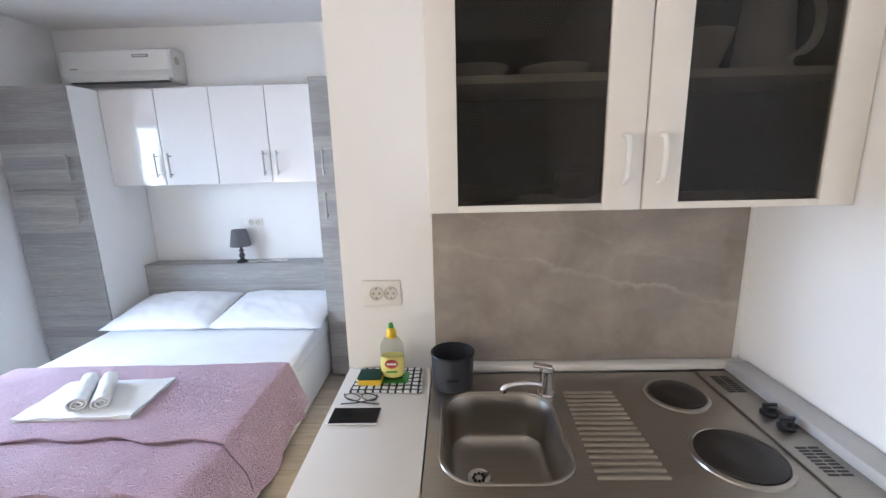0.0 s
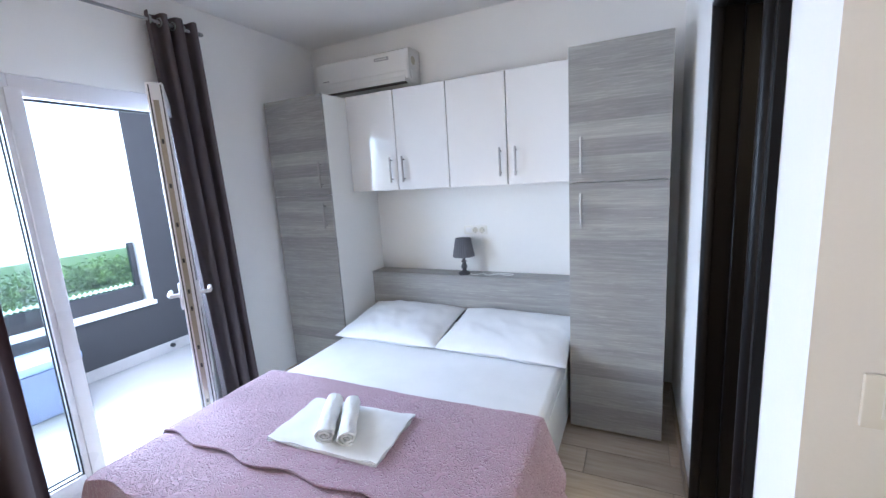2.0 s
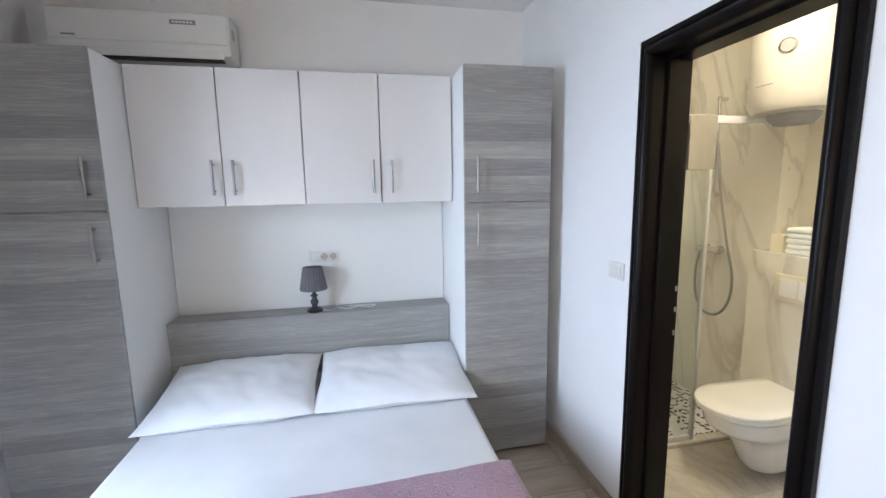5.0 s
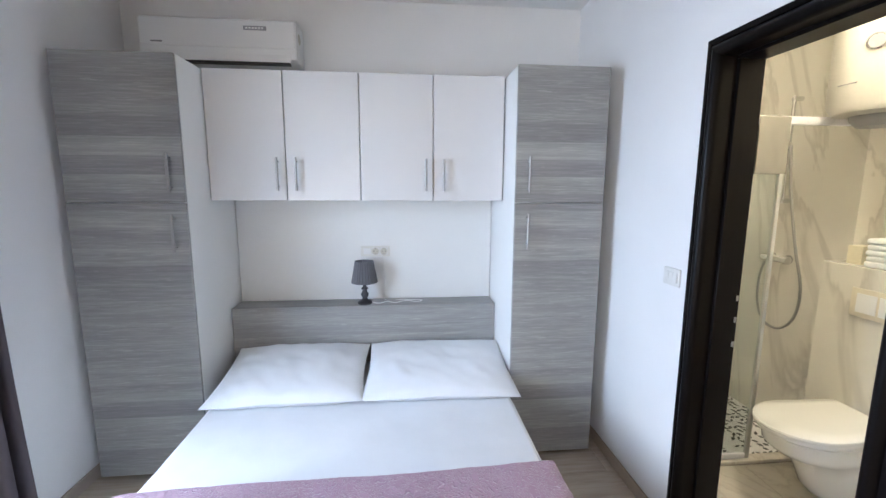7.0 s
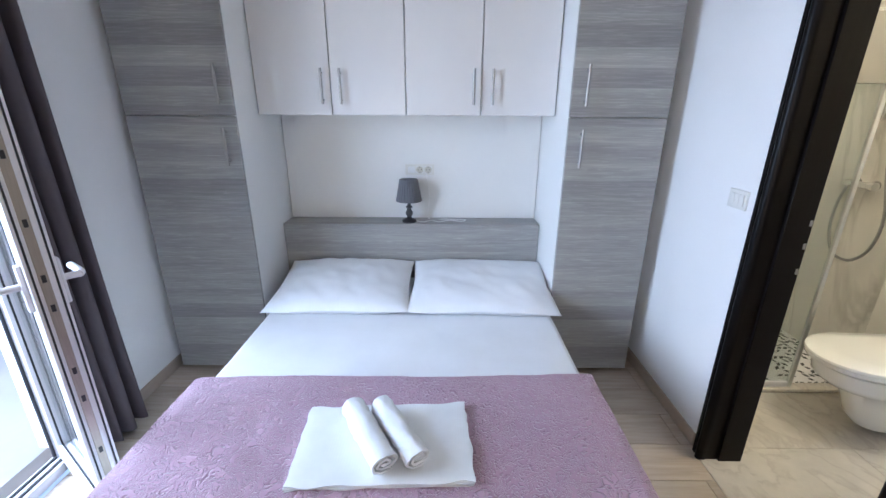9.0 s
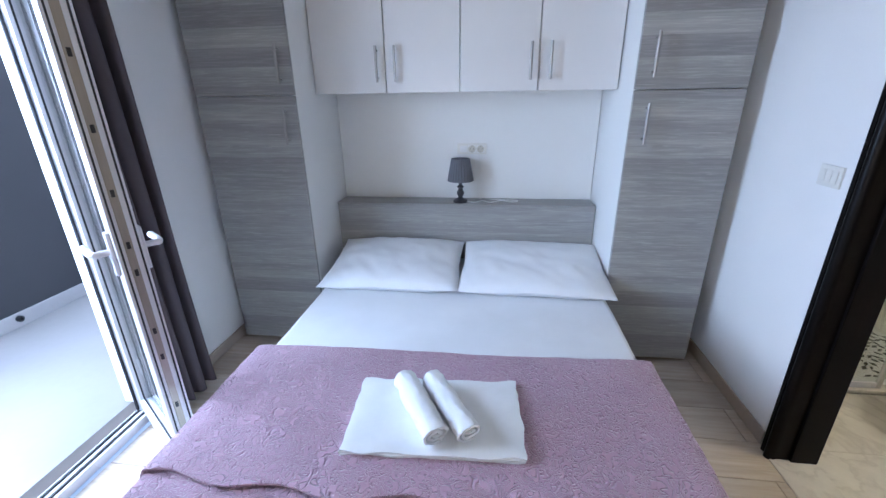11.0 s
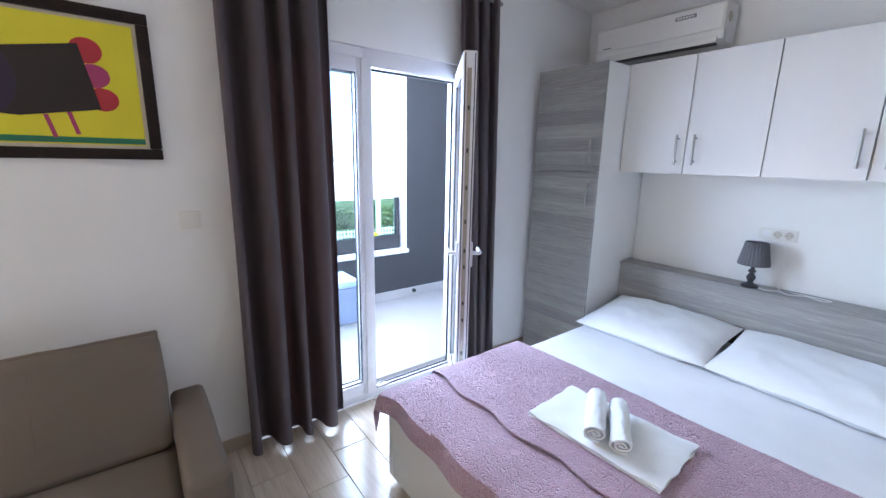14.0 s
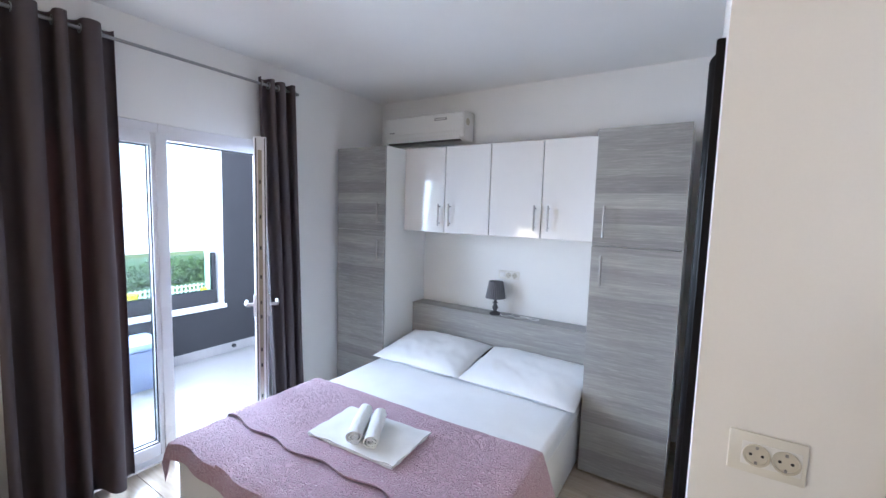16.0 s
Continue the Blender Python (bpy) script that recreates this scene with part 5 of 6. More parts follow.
part("steel_top", steel_top(), SINKS, hobt, "brushed steel top with a pressed bowl")
part("rim", tube(rrect(SX, SY, SW + 0.006, SD + 0.006, 0.09, CT + 0.0005) + [rrect(SX, SY, SW + 0.006, SD + 0.006, 0.09, CT + 0.0005)[0]], 0.004, 8), SINKS, hobt, "raised steel rim of the bowl")
ln = box((0.284, 0.924, CT - 0.03), (XR - 0.004, 0.930, CT + 0.001), 0.001, 1)
part("front_edge", ln, SINKS, hobt)
dr = part("drain", lathe([(0, 0.002), (0.022, 0.002), (0.030, 0.005), (0.034, 0.001), (0.034, -0.002)], (0.415, 1.193, CT - 0.1475), 28, closed=False), CHROME, hobt, "chrome drain strainer")
for i in range(8):
    a = i * math.pi / 4
    part("drain_slot", lathe([(0.0045, 0.0022), (0.0045, 0.0034)], (0.415 + 0.014 * math.cos(a), 1.193 + 0.014 * math.sin(a), CT - 0.1475), 10), BLACK, dr)
# Ribs are of the same sheet; their highlight is put into paler steel.
RIBS = brushed("rib_highlight_steel", (0.58, 0.54, 0.46), 0.34)
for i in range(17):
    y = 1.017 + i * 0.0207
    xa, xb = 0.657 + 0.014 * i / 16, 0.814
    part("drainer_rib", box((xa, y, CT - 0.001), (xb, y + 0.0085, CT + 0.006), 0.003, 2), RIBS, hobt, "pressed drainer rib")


def hotplate(cx, cy, r):
    h = part("hotplate", lathe([(0, 0.0105), (r * 0.2, 0.0108), (r * 0.45, 0.012), (r * 0.93, 0.012), (r, 0.008), (r, 0.0)], (cx, cy, CT), 40, closed=False), HOB, hobt, "dark cast-iron hotplate")
    part("ring", lathe([(r, 0.004), (r + 0.004, 0.007), (r + 0.012, 0.004), (r + 0.014, 0.0)], (cx, cy, CT), 40, closed=False), SINKS, h, "polished steel ring")


hotplate(0.990, 1.335, 0.072)
hotplate(0.998, 1.085, 0.089)
part("control_strip", box((1.115, 0.94, CT), (1.215, 1.465, CT + 0.006), 0.002, 1), SINKS, hobt, "steel control strip")
for yc in (1.385, 1.065):
    for i in range(9):
        y = yc - 0.045 + i * 0.0105
        for x in (1.140, 1.168):
            part("vent_slot", box((x, y, CT + 0.0055), (x + 0.023, y + 0.0055, CT + 0.0072)), BLACK, hobt, "dark vent slot")
for y in (1.238, 1.180):
    k = part("knob", lathe([(0.020, 0.006), (0.020, 0.012), (0.015, 0.016), (0.014, 0.030), (0, 0.031)], (1.176, y, CT), 24, closed=False), BLACK, hobt, "black control knob")
    part("pointer", box((1.158, y - 0.004, CT + 0.028), (1.194, y + 0.004, CT + 0.036), 0.002), BLACK, k)

TPX, TPY = 0.622, 1.347
tap = thing("tap", (TPX, TPY, CT), "chrome mixer tap behind the sink", "tap")
part("body", lathe([(0.026, 0), (0.026, 0.006), (0.021, 0.010), (0.020, 0.062), (0.022, 0.068), (0.021, 0.080), (0.012, 0.088), (0, 0.089)], (TPX, TPY, CT), 28, closed=False), CHROME, tap)
part("spout", tube(smooth_line([(TPX - 0.012, TPY - 0.003, CT + 0.030), (TPX - 0.057, TPY - 0.015, CT + 0.045), (TPX - 0.107, TPY - 0.030, CT + 0.049), (TPX - 0.127, TPY - 0.035, CT + 0.043), (TPX - 0.130, TPY - 0.036, CT + 0.031)], 20), 0.0105, 14), CHROME, tap)
part("lever", turned(box((-0.011, -0.014, 0.0), (0.011, 0.040, 0.010), 0.004, 3), Matrix.Translation((TPX, TPY - 0.003, CT + 0.084)) @ Matrix.Rotation(radians(75), 4, "Z") @ Matrix.Rotation(radians(3), 4, "X")), CHROME, tap)

# small things on the worktop
pot = thing("utensil_pot", (0.350, 1.410, CT), "dark grey enamel pot beside the sink", "pot")
part("body", lathe([(0, 0), (0.055, 0), (0.061, 0.006), (0.064, 0.09), (0.065, 0.108), (0.062, 0.108), (0.060, 0.09), (0.057, 0.012), (0, 0.012)], (0.350, 1.410, CT), 40, closed=False), POTG, pot)
part("rim", tube([(0.350 + 0.0638 * math.cos(i * math.pi / 24), 1.410 + 0.0638 * math.sin(i * math.pi / 24), CT + 0.108) for i in range(49)], 0.003, 8), BLACK, pot, "black rolled rim")
part("print_mark", box((0.333, 1.3405, CT + 0.045), (0.367, 1.3435, CT + 0.05)), BLACK, pot)


def dishcloth():
    c = [Vector((0.040, 1.362)), Vector((0.255, 1.356)), Vector((0.250, 1.500)), Vector((0.050, 1.505))]

    def f(u, v):
        p = (c[0] * (1 - u) + c[1] * u) * (1 - v) + (c[3] * (1 - u) + c[2] * u) * v
        return Vector((p.x, p.y, CT + 0.0085 + 0.003 * noise.noise(Vector((p.x * 30, p.y * 30, 3)))))
    return sheet(f, 30, 20, 0.006)


def checked(name):
    m, nt, p = nodes_of(name)
    v = coords(nt)
    sep = nt.nodes.new("ShaderNodeSeparateXYZ")
    nt.links.new(v, sep.inputs[0])
    last = None
    for ax in (0, 1):
        mul = nt.nodes.new("ShaderNodeMath")
        mul.operation = "MULTIPLY"
        mul.inputs[1].default_value = 2 * math.pi / 0.0225
        nt.links.new(sep.outputs[ax], mul.inputs[0])
        sn = nt.nodes.new("ShaderNodeMath")
        sn.operation = "SINE"
        nt.links.new(mul.outputs[0], sn.inputs[0])
        gt = nt.nodes.new("ShaderNodeMath")
        gt.operation = "GREATER_THAN"
        gt.inputs[1].default_value = 0.62
        nt.links.new(sn.outputs[0], gt.inputs[0])
        c = mixed(nt, gt.outputs[0], (0.86, 0.86, 0.86), (0.035, 0.04, 0.05))
        last = c if last is None else mixed(nt, 1.0, last, c, "DARKEN")
    nt.links.new(last, p.inputs["Base Color"])
    p.inputs["Roughness"].default_value = 0.95
    bumped(nt, p, noisy(nt, v, 500, 2), 0.4, 0.002)
    return m


solid("dishcloth", dishcloth(), checked("checked_cloth"), (0.15, 1.43, CT), "black and white checked dishcloth on the worktop", "cloth")
spn = thing("sponge", (0.098, 1.415, CT + 0.009), "yellow sponge with a dark green scouring side", "sponge")
part("foam", box((0.060, 1.385, CT + 0.010), (0.132, 1.440, CT + 0.028), 0.005, 3), YELLOWP, spn, "yellow foam")
part("scourer", box((0.060, 1.385, CT + 0.028), (0.132, 1.440, CT + 0.040), 0.004, 2), SPGREEN, spn, "dark green scouring pad")
LABELY = plain("label_paper", (0.80, 0.72, 0.22), 0.5)
btl = thing("detergent_bottle", (0.163, 1.432, CT + 0.015), "clear washing-up liquid bottle with a yellow cap", "bottle")


def oval(prof, cx, cy, z, k=0.62, n=28):
    bm = lathe(prof, (0, 0, 0), n, closed=True)
    for v in bm.verts:
        v.co = Vector((cx + v.co.x, cy + v.co.y * k, z + v.co.z))
    return bm


part("body", oval([(0.030, 0), (0.034, 0.006), (0.035, 0.05), (0.037, 0.085), (0.035, 0.110), (0.024, 0.130), (0.012, 0.138)], 0.163, 1.432, CT + 0.0152), CLEARP, btl, "clear plastic body")
solid("green_cloth", box((0.128, 1.398, CT + 0.0118), (0.212, 1.462, CT + 0.0150), 0.0015, 1), GREENP, (0.17, 1.43, CT + 0.012), "small green cloth under the bottle", "cloth")
part("liquid", oval([(0.028, 0), (0.032, 0.006), (0.033, 0.026)], 0.163, 1.432, CT + 0.0165), CLEARP, btl, "clear liquid at the bottom")
part("label", oval([(0.0305, 0), (0.0362, 0.010), (0.0375, 0.045), (0.0345, 0.068)], 0.163, 1.4305, CT + 0.022), LABELY, btl, "pale yellow label")
part("label_mark", turned(lathe([(0.020, -0.001), (0.020, 0.0)], (0, 0, 0), 24, "Y"), Matrix.Translation((0.163, 1.4062, CT + 0.071)) @ Matrix.Diagonal((1, 1, 0.72, 1))), REDP, btl, "dark red oval mark")
part("label_mark", box((0.148, 1.4050, CT + 0.068), (0.178, 1.4062, CT + 0.074)), PLASTW, btl, "white bar of print")
part("label_mark", box((0.146, 1.4058, CT + 0.042), (0.180, 1.4075, CT + 0.047)), GREENP, btl, "green bar of print")
part("cap", lathe([(0.013, 0), (0.016, 0.004), (0.017, 0.014), (0.013, 0.028), (0.008, 0.032)], (0.163, 1.432, CT + 0.147), 22), YELLOWP, btl, "yellow cap")
part("tip", lathe([(0.006, 0), (0.008, 0.004), (0.006, 0.016), (0, 0.017)], (0.163, 1.432, CT + 0.178), 16), GREENP, btl, "green tip")
ph = thing("smartphone", (0.086, 1.240, CT), "black smartphone lying on the worktop", "phone")
part("body", box((0.018, 1.205, CT + 0.001), (0.152, 1.278, CT + 0.0085), 0.003, 3), CHROME, ph, "metal edge")
part("screen", box((0.021, 1.208, CT + 0.0085), (0.149, 1.275, CT + 0.0095), 0.0004, 1), SCREEN, ph, "black glass screen")
sg = thing("eyeglasses", (0.085, 1.314, CT), "folded thin-framed eyeglasses on the worktop", "glasses")
for cx, ang in ((0.060, 0.1), (0.108, 0.1)):
    ring = [(cx + 0.023 * math.cos(i * math.pi / 12), 1.321 - 0.004 * math.cos(i * math.pi / 12), CT + 0.0135 + 0.011 * math.sin(i * math.pi / 12)) for i in range(25)]
    part("rim", tube(ring, 0.0016, 6), POTG, sg)
    lens = bmesh.new()
    lens.faces.new([lens.verts.new(p) for p in ring[:-1]])
    part("lens", lens, CLEARP, sg, "clear lens")
part("bridge", tube(smooth_line([(0.080, 1.319, CT + 0.022), (0.084, 1.316, CT + 0.026), (0.088, 1.317, CT + 0.022)], 8), 0.0015, 6), POTG, sg)
part("temple", tube(smooth_line([(0.036, 1.325, CT + 0.022), (0.040, 1.329, CT + 0.006), (0.090, 1.310, CT + 0.004), (0.140, 1.300, CT + 0.004)], 16), 0.0018, 6), POTG, sg)
part("temple", tube(smooth_line([(0.131, 1.317, CT + 0.022), (0.128, 1.324, CT + 0.008), (0.080, 1.306, CT + 0.006), (0.030, 1.302, CT + 0.004)], 16), 0.0018, 6), POTG, sg)

# glazed wall cabinet
KC0, KC1, KZ0, KZ1, KF = 0.303, XR - 0.004, 1.452, 2.16, 1.222
kc = thing("kitchen_wall_cabinet", (0.78, 1.37, KZ0), "white kitchen wall cabinet with two smoked glass doors", "cabinet")
part("side_panel", box((KC0, KF + 0.02, KZ0), (KC0 + 0.016, YK - 0.001, KZ1), 0.001, 1), KITW, kc)
part("side_panel", box((KC1 - 0.016, KF + 0.02, KZ0), (KC1, YK - 0.001, KZ1), 0.001, 1), KITW, kc)
part("bottom_panel", box((KC0 + 0.016, KF + 0.02, KZ0), (KC1 - 0.016, YK - 0.011, KZ0 + 0.016)), KITW, kc, smooth=False)
part("top_panel", box((KC0 + 0.016, KF + 0.02, KZ1 - 0.016), (KC1 - 0.016, YK - 0.001, KZ1)), KITW, kc, smooth=False)
# Back and added side sheets are painted dark for the cabinet's inner shade.
part("back", box((KC0 + 0.017, YK - 0.010, KZ0 + 0.017), (KC1 - 0.017, YK - 0.002, KZ1 - 0.017)), KIN, kc, "back panel with the cabinet's inner shade in its colour", smooth=False)
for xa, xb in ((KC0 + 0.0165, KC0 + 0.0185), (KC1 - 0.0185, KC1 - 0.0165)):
    part("shade_sheet", box((xa, KF + 0.022, KZ0 + 0.017), (xb, YK - 0.011, KZ1 - 0.017)), KIN, kc, "added thin sheet with the cabinet's inner shade in its colour", smooth=False)
part("shelf", box((KC0 + 0.019, KF + 0.03, 1.743), (KC1 - 0.019, YK - 0.011, 1.761)), KITW, kc, smooth=False)
for xa, xb, hx, ra, rz in ((KC0, 0.795, 0.751, 0.069, 0.087), (0.799, KC1, 0.832, 0.082, 0.079)):
    rb = 0.016
    dd = box((xa, KF, KZ0), (xa + ra, KF + 0.018, KZ1), 0.002)
    box((xb - rz, KF, KZ0), (xb, KF + 0.018, KZ1), 0.002, bm=dd)
    box((xa + ra, KF, KZ0), (xb - rz, KF + 0.018, KZ0 + rb), 0.002, bm=dd)
    box((xa + ra, KF, KZ1 - rb), (xb - rz, KF + 0.018, KZ1), 0.002, bm=dd)
    d = part("door", dd, KITW, kc)
    part("pane", box((xa + ra - 0.004, KF + 0.007, KZ0 + rb - 0.004), (xb - rz + 0.004, KF + 0.011, KZ1 - rb + 0.004)), SMOKED, d, "smoked glass pane")
    hh = tube(smooth_line([(hx, KF + 0.001, 1.515), (hx, KF - 0.018, 1.520), (hx, KF - 0.026, 1.545), (hx, KF - 0.026, 1.592), (hx, KF - 0.018, 1.615), (hx, KF + 0.001, 1.620)], 24), 0.0065, 10)
    part("handle", hh, PLASTW, d, "white bow handle")


def dish(x, y, z, r, h, name, label):
    solid(name, lathe([(0, 0), (r * 0.55, 0), (r * 0.6, 0.004), (r * 0.8, h * 0.5), (r, h), (r - 0.004, h), (r * 0.77, h * 0.55), (r * 0.5, 0.008), (0, 0.008)], (x, y, z), 36, closed=False), CERAM, (x, y, z), label, name.split("_")[-1])


dish(0.425, 1.385, 1.761, 0.085, 0.040, "soup_plate", "white plate on the cabinet shelf")
dish(0.625, 1.390, 1.761, 0.090, 0.036, "soup_plate", "white plate on the cabinet shelf")
dish(0.978, 1.395, 1.761, 0.085, 0.105, "mixing_bowl", "deep white bowl on the cabinet shelf")
KX, KY, KS = 1.158, 1.405, 1.761
jug = thing("electric_kettle", (KX, KY, KS), "white plastic kettle on the cabinet shelf", "kettle")
part("body", lathe([(0, 0), (0.066, 0), (0.068, 0.02), (0.057, 0.16), (0.052, 0.20), (0.03, 0.215), (0, 0.217)], (KX, KY, KS), 32, closed=False), PLASTW, jug)
part("handle", tube(smooth_line([(KX + 0.026, KY - 0.058, KS + 0.03), (KX + 0.048, KY - 0.098, KS + 0.07), (KX + 0.046, KY - 0.098, KS + 0.15), (KX + 0.022, KY - 0.050, KS + 0.20)], 20), 0.010, 10), PLASTW, jug)
part("switch", box((KX + 0.026, KY - 0.088, KS + 0.024), (KX + 0.046, KY - 0.062, KS + 0.038), 0.003), BLACK, jug, "black switch")
pan = thing("frying_pan", (0.47, 1.38, KZ0 + 0.016), "black frying pan inside the cabinet", "pan")
part("body", lathe([(0, 0), (0.085, 0), (0.105, 0.038), (0.102, 0.038), (0.083, 0.005), (0, 0.005)], (0.455, 1.395, KZ0 + 0.016), 36, closed=False), BLACK, pan)
part("handle", tube([(0.55, 1.38, KZ0 + 0.048), (0.64, 1.345, KZ0 + 0.054)], 0.009, 10), BLACK, pan)
sp = thing("saucepan", (0.69, 1.39, KZ0 + 0.016), "small black saucepan inside the cabinet", "pan")
part("body", lathe([(0, 0), (0.050, 0), (0.055, 0.008), (0.055, 0.065), (0.052, 0.065), (0.05, 0.008), (0, 0.008)], (0.695, 1.40, KZ0 + 0.016), 32, closed=False), BLACK, sp)
part("knob", lathe([(0.006, 0.065), (0.014, 0.078), (0.012, 0.086), (0, 0.088)], (0.695, 1.40, KZ0 + 0.016), 16), BLACK, sp)
part("lid", lathe([(0.057, 0.064), (0.056, 0.068), (0.0, 0.074)], (0.695, 1.40, KZ0 + 0.016), 32), BLACK, sp)

# ---- bathroom ----
BXE, TX = 1.25, 1.08   # shower wall, cistern face
NT, CL = 2.92, 0.012   # shower line, cladding
b = box((TW + 0.001, YB - CL, 0), (BXE + 0.30, YB, H))
box((TW + 0.001, YK + TW, 0), (BXE + 0.30, YK + TW + CL, H), bm=b)
box((TW, DY1 + 0.02, 0), (TW + CL, YB - CL, H), bm=b)
box((TW, YK + TW + CL, 0), (TW + CL, DY0 - 0.02, H), bm=b)
box((TW, DY0 - 0.02, DZ1 + 0.02), (TW + CL, DY1 + 0.02, H), bm=b)
solid("wall_tiles", b, BATHM, (0.2, 3, 0), "cream marble-look wall tiles", "wall tiles", "structure", smooth=False)
solid("wall_bath_east", box((BXE, 2.925, 0), (BXE + 0.3, YB - CL, H)), BATHM, (BXE, 3, 0), "cream marble-look tiled shower wall", "wall", "structure", smooth=False)
solid("wall_bath_low", box((BXE, YK + TW + CL, 0), (BXE + 0.3, 2.925, 1.15)), BATHM, (BXE, 2, 0), "cream marble-look tiled low wall", "wall", "structure", smooth=False)
solid("wall_bath_niche", box((BXE + 0.16, YK + TW + CL, 1.15), (BXE + 0.3, 2.925, H)), BATHM, (BXE, 2, 1), "cream marble-look tiled niche wall", "wall", "structure", smooth=False)
solid("wall_cistern", box((TX, YK + TW + CL, 0), (BXE, NT, 1.15), 0.002, 1), BATHM, (TX, 2.4, 0), "marble-look boxed cistern wall with a ledge", "wall", "structure")
solid("floor_bathroom", box((TW, YK + TW, -0.15), (BXE, YB, -0.004)), GROUT, (0.7, 2.4, 0), "cream polished marble-look floor", "floor", "structure", smooth=False)
kerb = box((0.145, NT - 0.03, 0), (TX + 0.0, NT + 0.03, 0.022), 0.004)
solid("shower_kerb", kerb, BATHF, (0.6, NT, 0), "low pale kerb of the shower", "kerb")
solid("shower_floor", box((0.145, NT + 0.03, -0.004), (BXE, YB - CL, 0.006)), STONEW, (0.7, 3.3, 0), "pale shower floor with dark mosaic chips", "shower floor")
chips = bmesh.new()
rm = random.Random(9)
for ix in range(30):
    for iy in range(19):
        x, y = 0.155 + ix * 0.037, NT + 0.045 + iy * 0.037
        if x > BXE - 0.02 or y > YB - 0.03 or rm.random() < 0.36:
            continue
        a, l, w = rm.choice((0.5, 0.6, 2.1, 2.2)) + rm.uniform(-.3, .3), rm.uniform(0.015, 0.027), rm.uniform(0.006, 0.011)
        c, s = math.cos(a), math.sin(a)
        q = [(l, 0), (0, w), (-l, 0), (0, -w)]
        top = [chips.verts.new((x + c * p - s * r, y + s * p + c * r, 0.0085)) for p, r in q]
        low = [chips.verts.new((x + c * p - s * r, y + s * p + c * r, 0.0055)) for p, r in q]
        chips.faces.new(top)
        for i in range(4):
            chips.faces.new((top[i], low[i], low[(i + 1) % 4], top[(i + 1) % 4]))
solid("mosaic_chips", chips, BLACK, (0.7, 3.3, 0.006), "dark leaf-shaped mosaic chips", "mosaic", "stuff", smooth=False)

scr = thing("shower_screen", (0.6, NT, 0.035), "clear glass shower screen with a white rail", "shower screen")
part("profile", box((0.756, NT - 0.010, 0.022), (0.778, NT + 0.010, 1.88), 0.004), ALU, scr, "pale aluminium upright profile")
part("top_rail", box((0.145, NT - 0.014, 1.845), (TX + 0.17, NT + 0.014, 1.885), 0.005), PVC, scr, "white top rail")
part("bottom_rail", box((0.145, NT - 0.010, 0.022), (0.752, NT + 0.010, 0.055), 0.003), PVC, scr)
pn = part("pane", box((0.15, NT - 0.003, 0.055), (0.752, NT + 0.003, 1.845)), GLASS, scr, "clear glass pane")
pn.visible_shadow = False


def hung_towel(u, v):
    s = (v - 0.5) * 2
    side = -1 if s < 0 else 1
    drop = abs(s) * 0.29
    y = NT + side * min(0.020, abs(s) * 0.4) - 0.006 * noise.noise(Vector((u * 3, s * 3, 1)))
    return Vector((0.605 + u * 0.165 + 0.005 * noise.noise(Vector((u, s * 4, 3))), y + side * 0.006, 1.892 - drop))


solid("hanging_towel", sheet(hung_towel, 16, 40, 0.004), plain("towel_beige", (0.25, 0.232, 0.20), 0.95, grain=300, bump=0.5), (0.69, NT, 1.89), "beige towel hung over the shower rail", "towel")
RX, RY = BXE - 0.05, 3.322
rs = thing("shower_set", (RX, RY, 1.1), "chrome riser rail with hand shower and hose", "shower")
part("riser", tube([(RX, RY, 1.44), (RX, RY, 2.08)], 0.010, 12), CHROME, rs)
for z in (1.455, 2.065):
    part("bracket", tube([(BXE, RY, z), (RX - 0.008, RY, z)], 0.014, 12), CHROME, rs)
part("hand_shower", lathe([(0.012, 0.03), (0.016, 0.012), (0.045, 0.004), (0.046, -0.008), (0, -0.010)], (RX - 0.075, RY - 0.02, 1.80), 24, closed=False), CHROME, rs)
part("holder", tube([(RX, RY, 1.78), (RX - 0.07, RY - 0.02, 1.82)], 0.013, 10), CHROME, rs)
hose = smooth_line([(RX - 0.02, y, z) for y, z in ((3.29, 1.79), (3.25, 1.50), (3.18, 1.18), (3.115, 0.94), (3.135, 0.76), (3.225, 0.665), (3.335, 0.68), (3.395, 0.80), (3.40, 0.96), (3.375, 1.07))], 70)
part("hose", tube(hose, 0.008, 10), STEEL, rs, "steel hose")
mixr = thing("shower_tap", (BXE - 0.05, 3.24, 1.09), "chrome shower mixer on the tiled wall", "tap")
part("body", tube([(BXE - 0.05, 3.26, 1.09), (BXE - 0.05, 3.41, 1.09)], 0.020, 16), CHROME, mixr)
part("lever", lathe([(0.024, 0), (0.026, 0.02), (0.020, 0.035), (0, 0.036)], (BXE - 0.05, 3.232, 1.09), 20, "Y"), CHROME, mixr)
for y in (3.28, 3.39):
    part("rosette", lathe([(0.030, 0), (0.026, -0.012), (0.014, -0.03)], (BXE, y, 1.09), 20, "X"), CHROME, mixr)

TY = 2.610
wc = thing("toilet", (0.8, TY, 0), "white wall-hung toilet with a closed lid", "toilet")


def seat_line(k, z, x_in=0.0):
    pts = []
    for i in range(41):
        a = math.pi * (i / 40) + math.pi / 2
        pts.append(Vector((0.76 + 0.215 * k * math.cos(a), TY + 0.180 * k * math.sin(a), z)))
    return pts + [Vector((1.02 - x_in, TY - 0.165 * k, z)), Vector((1.02 - x_in, TY + 0.165 * k, z))]


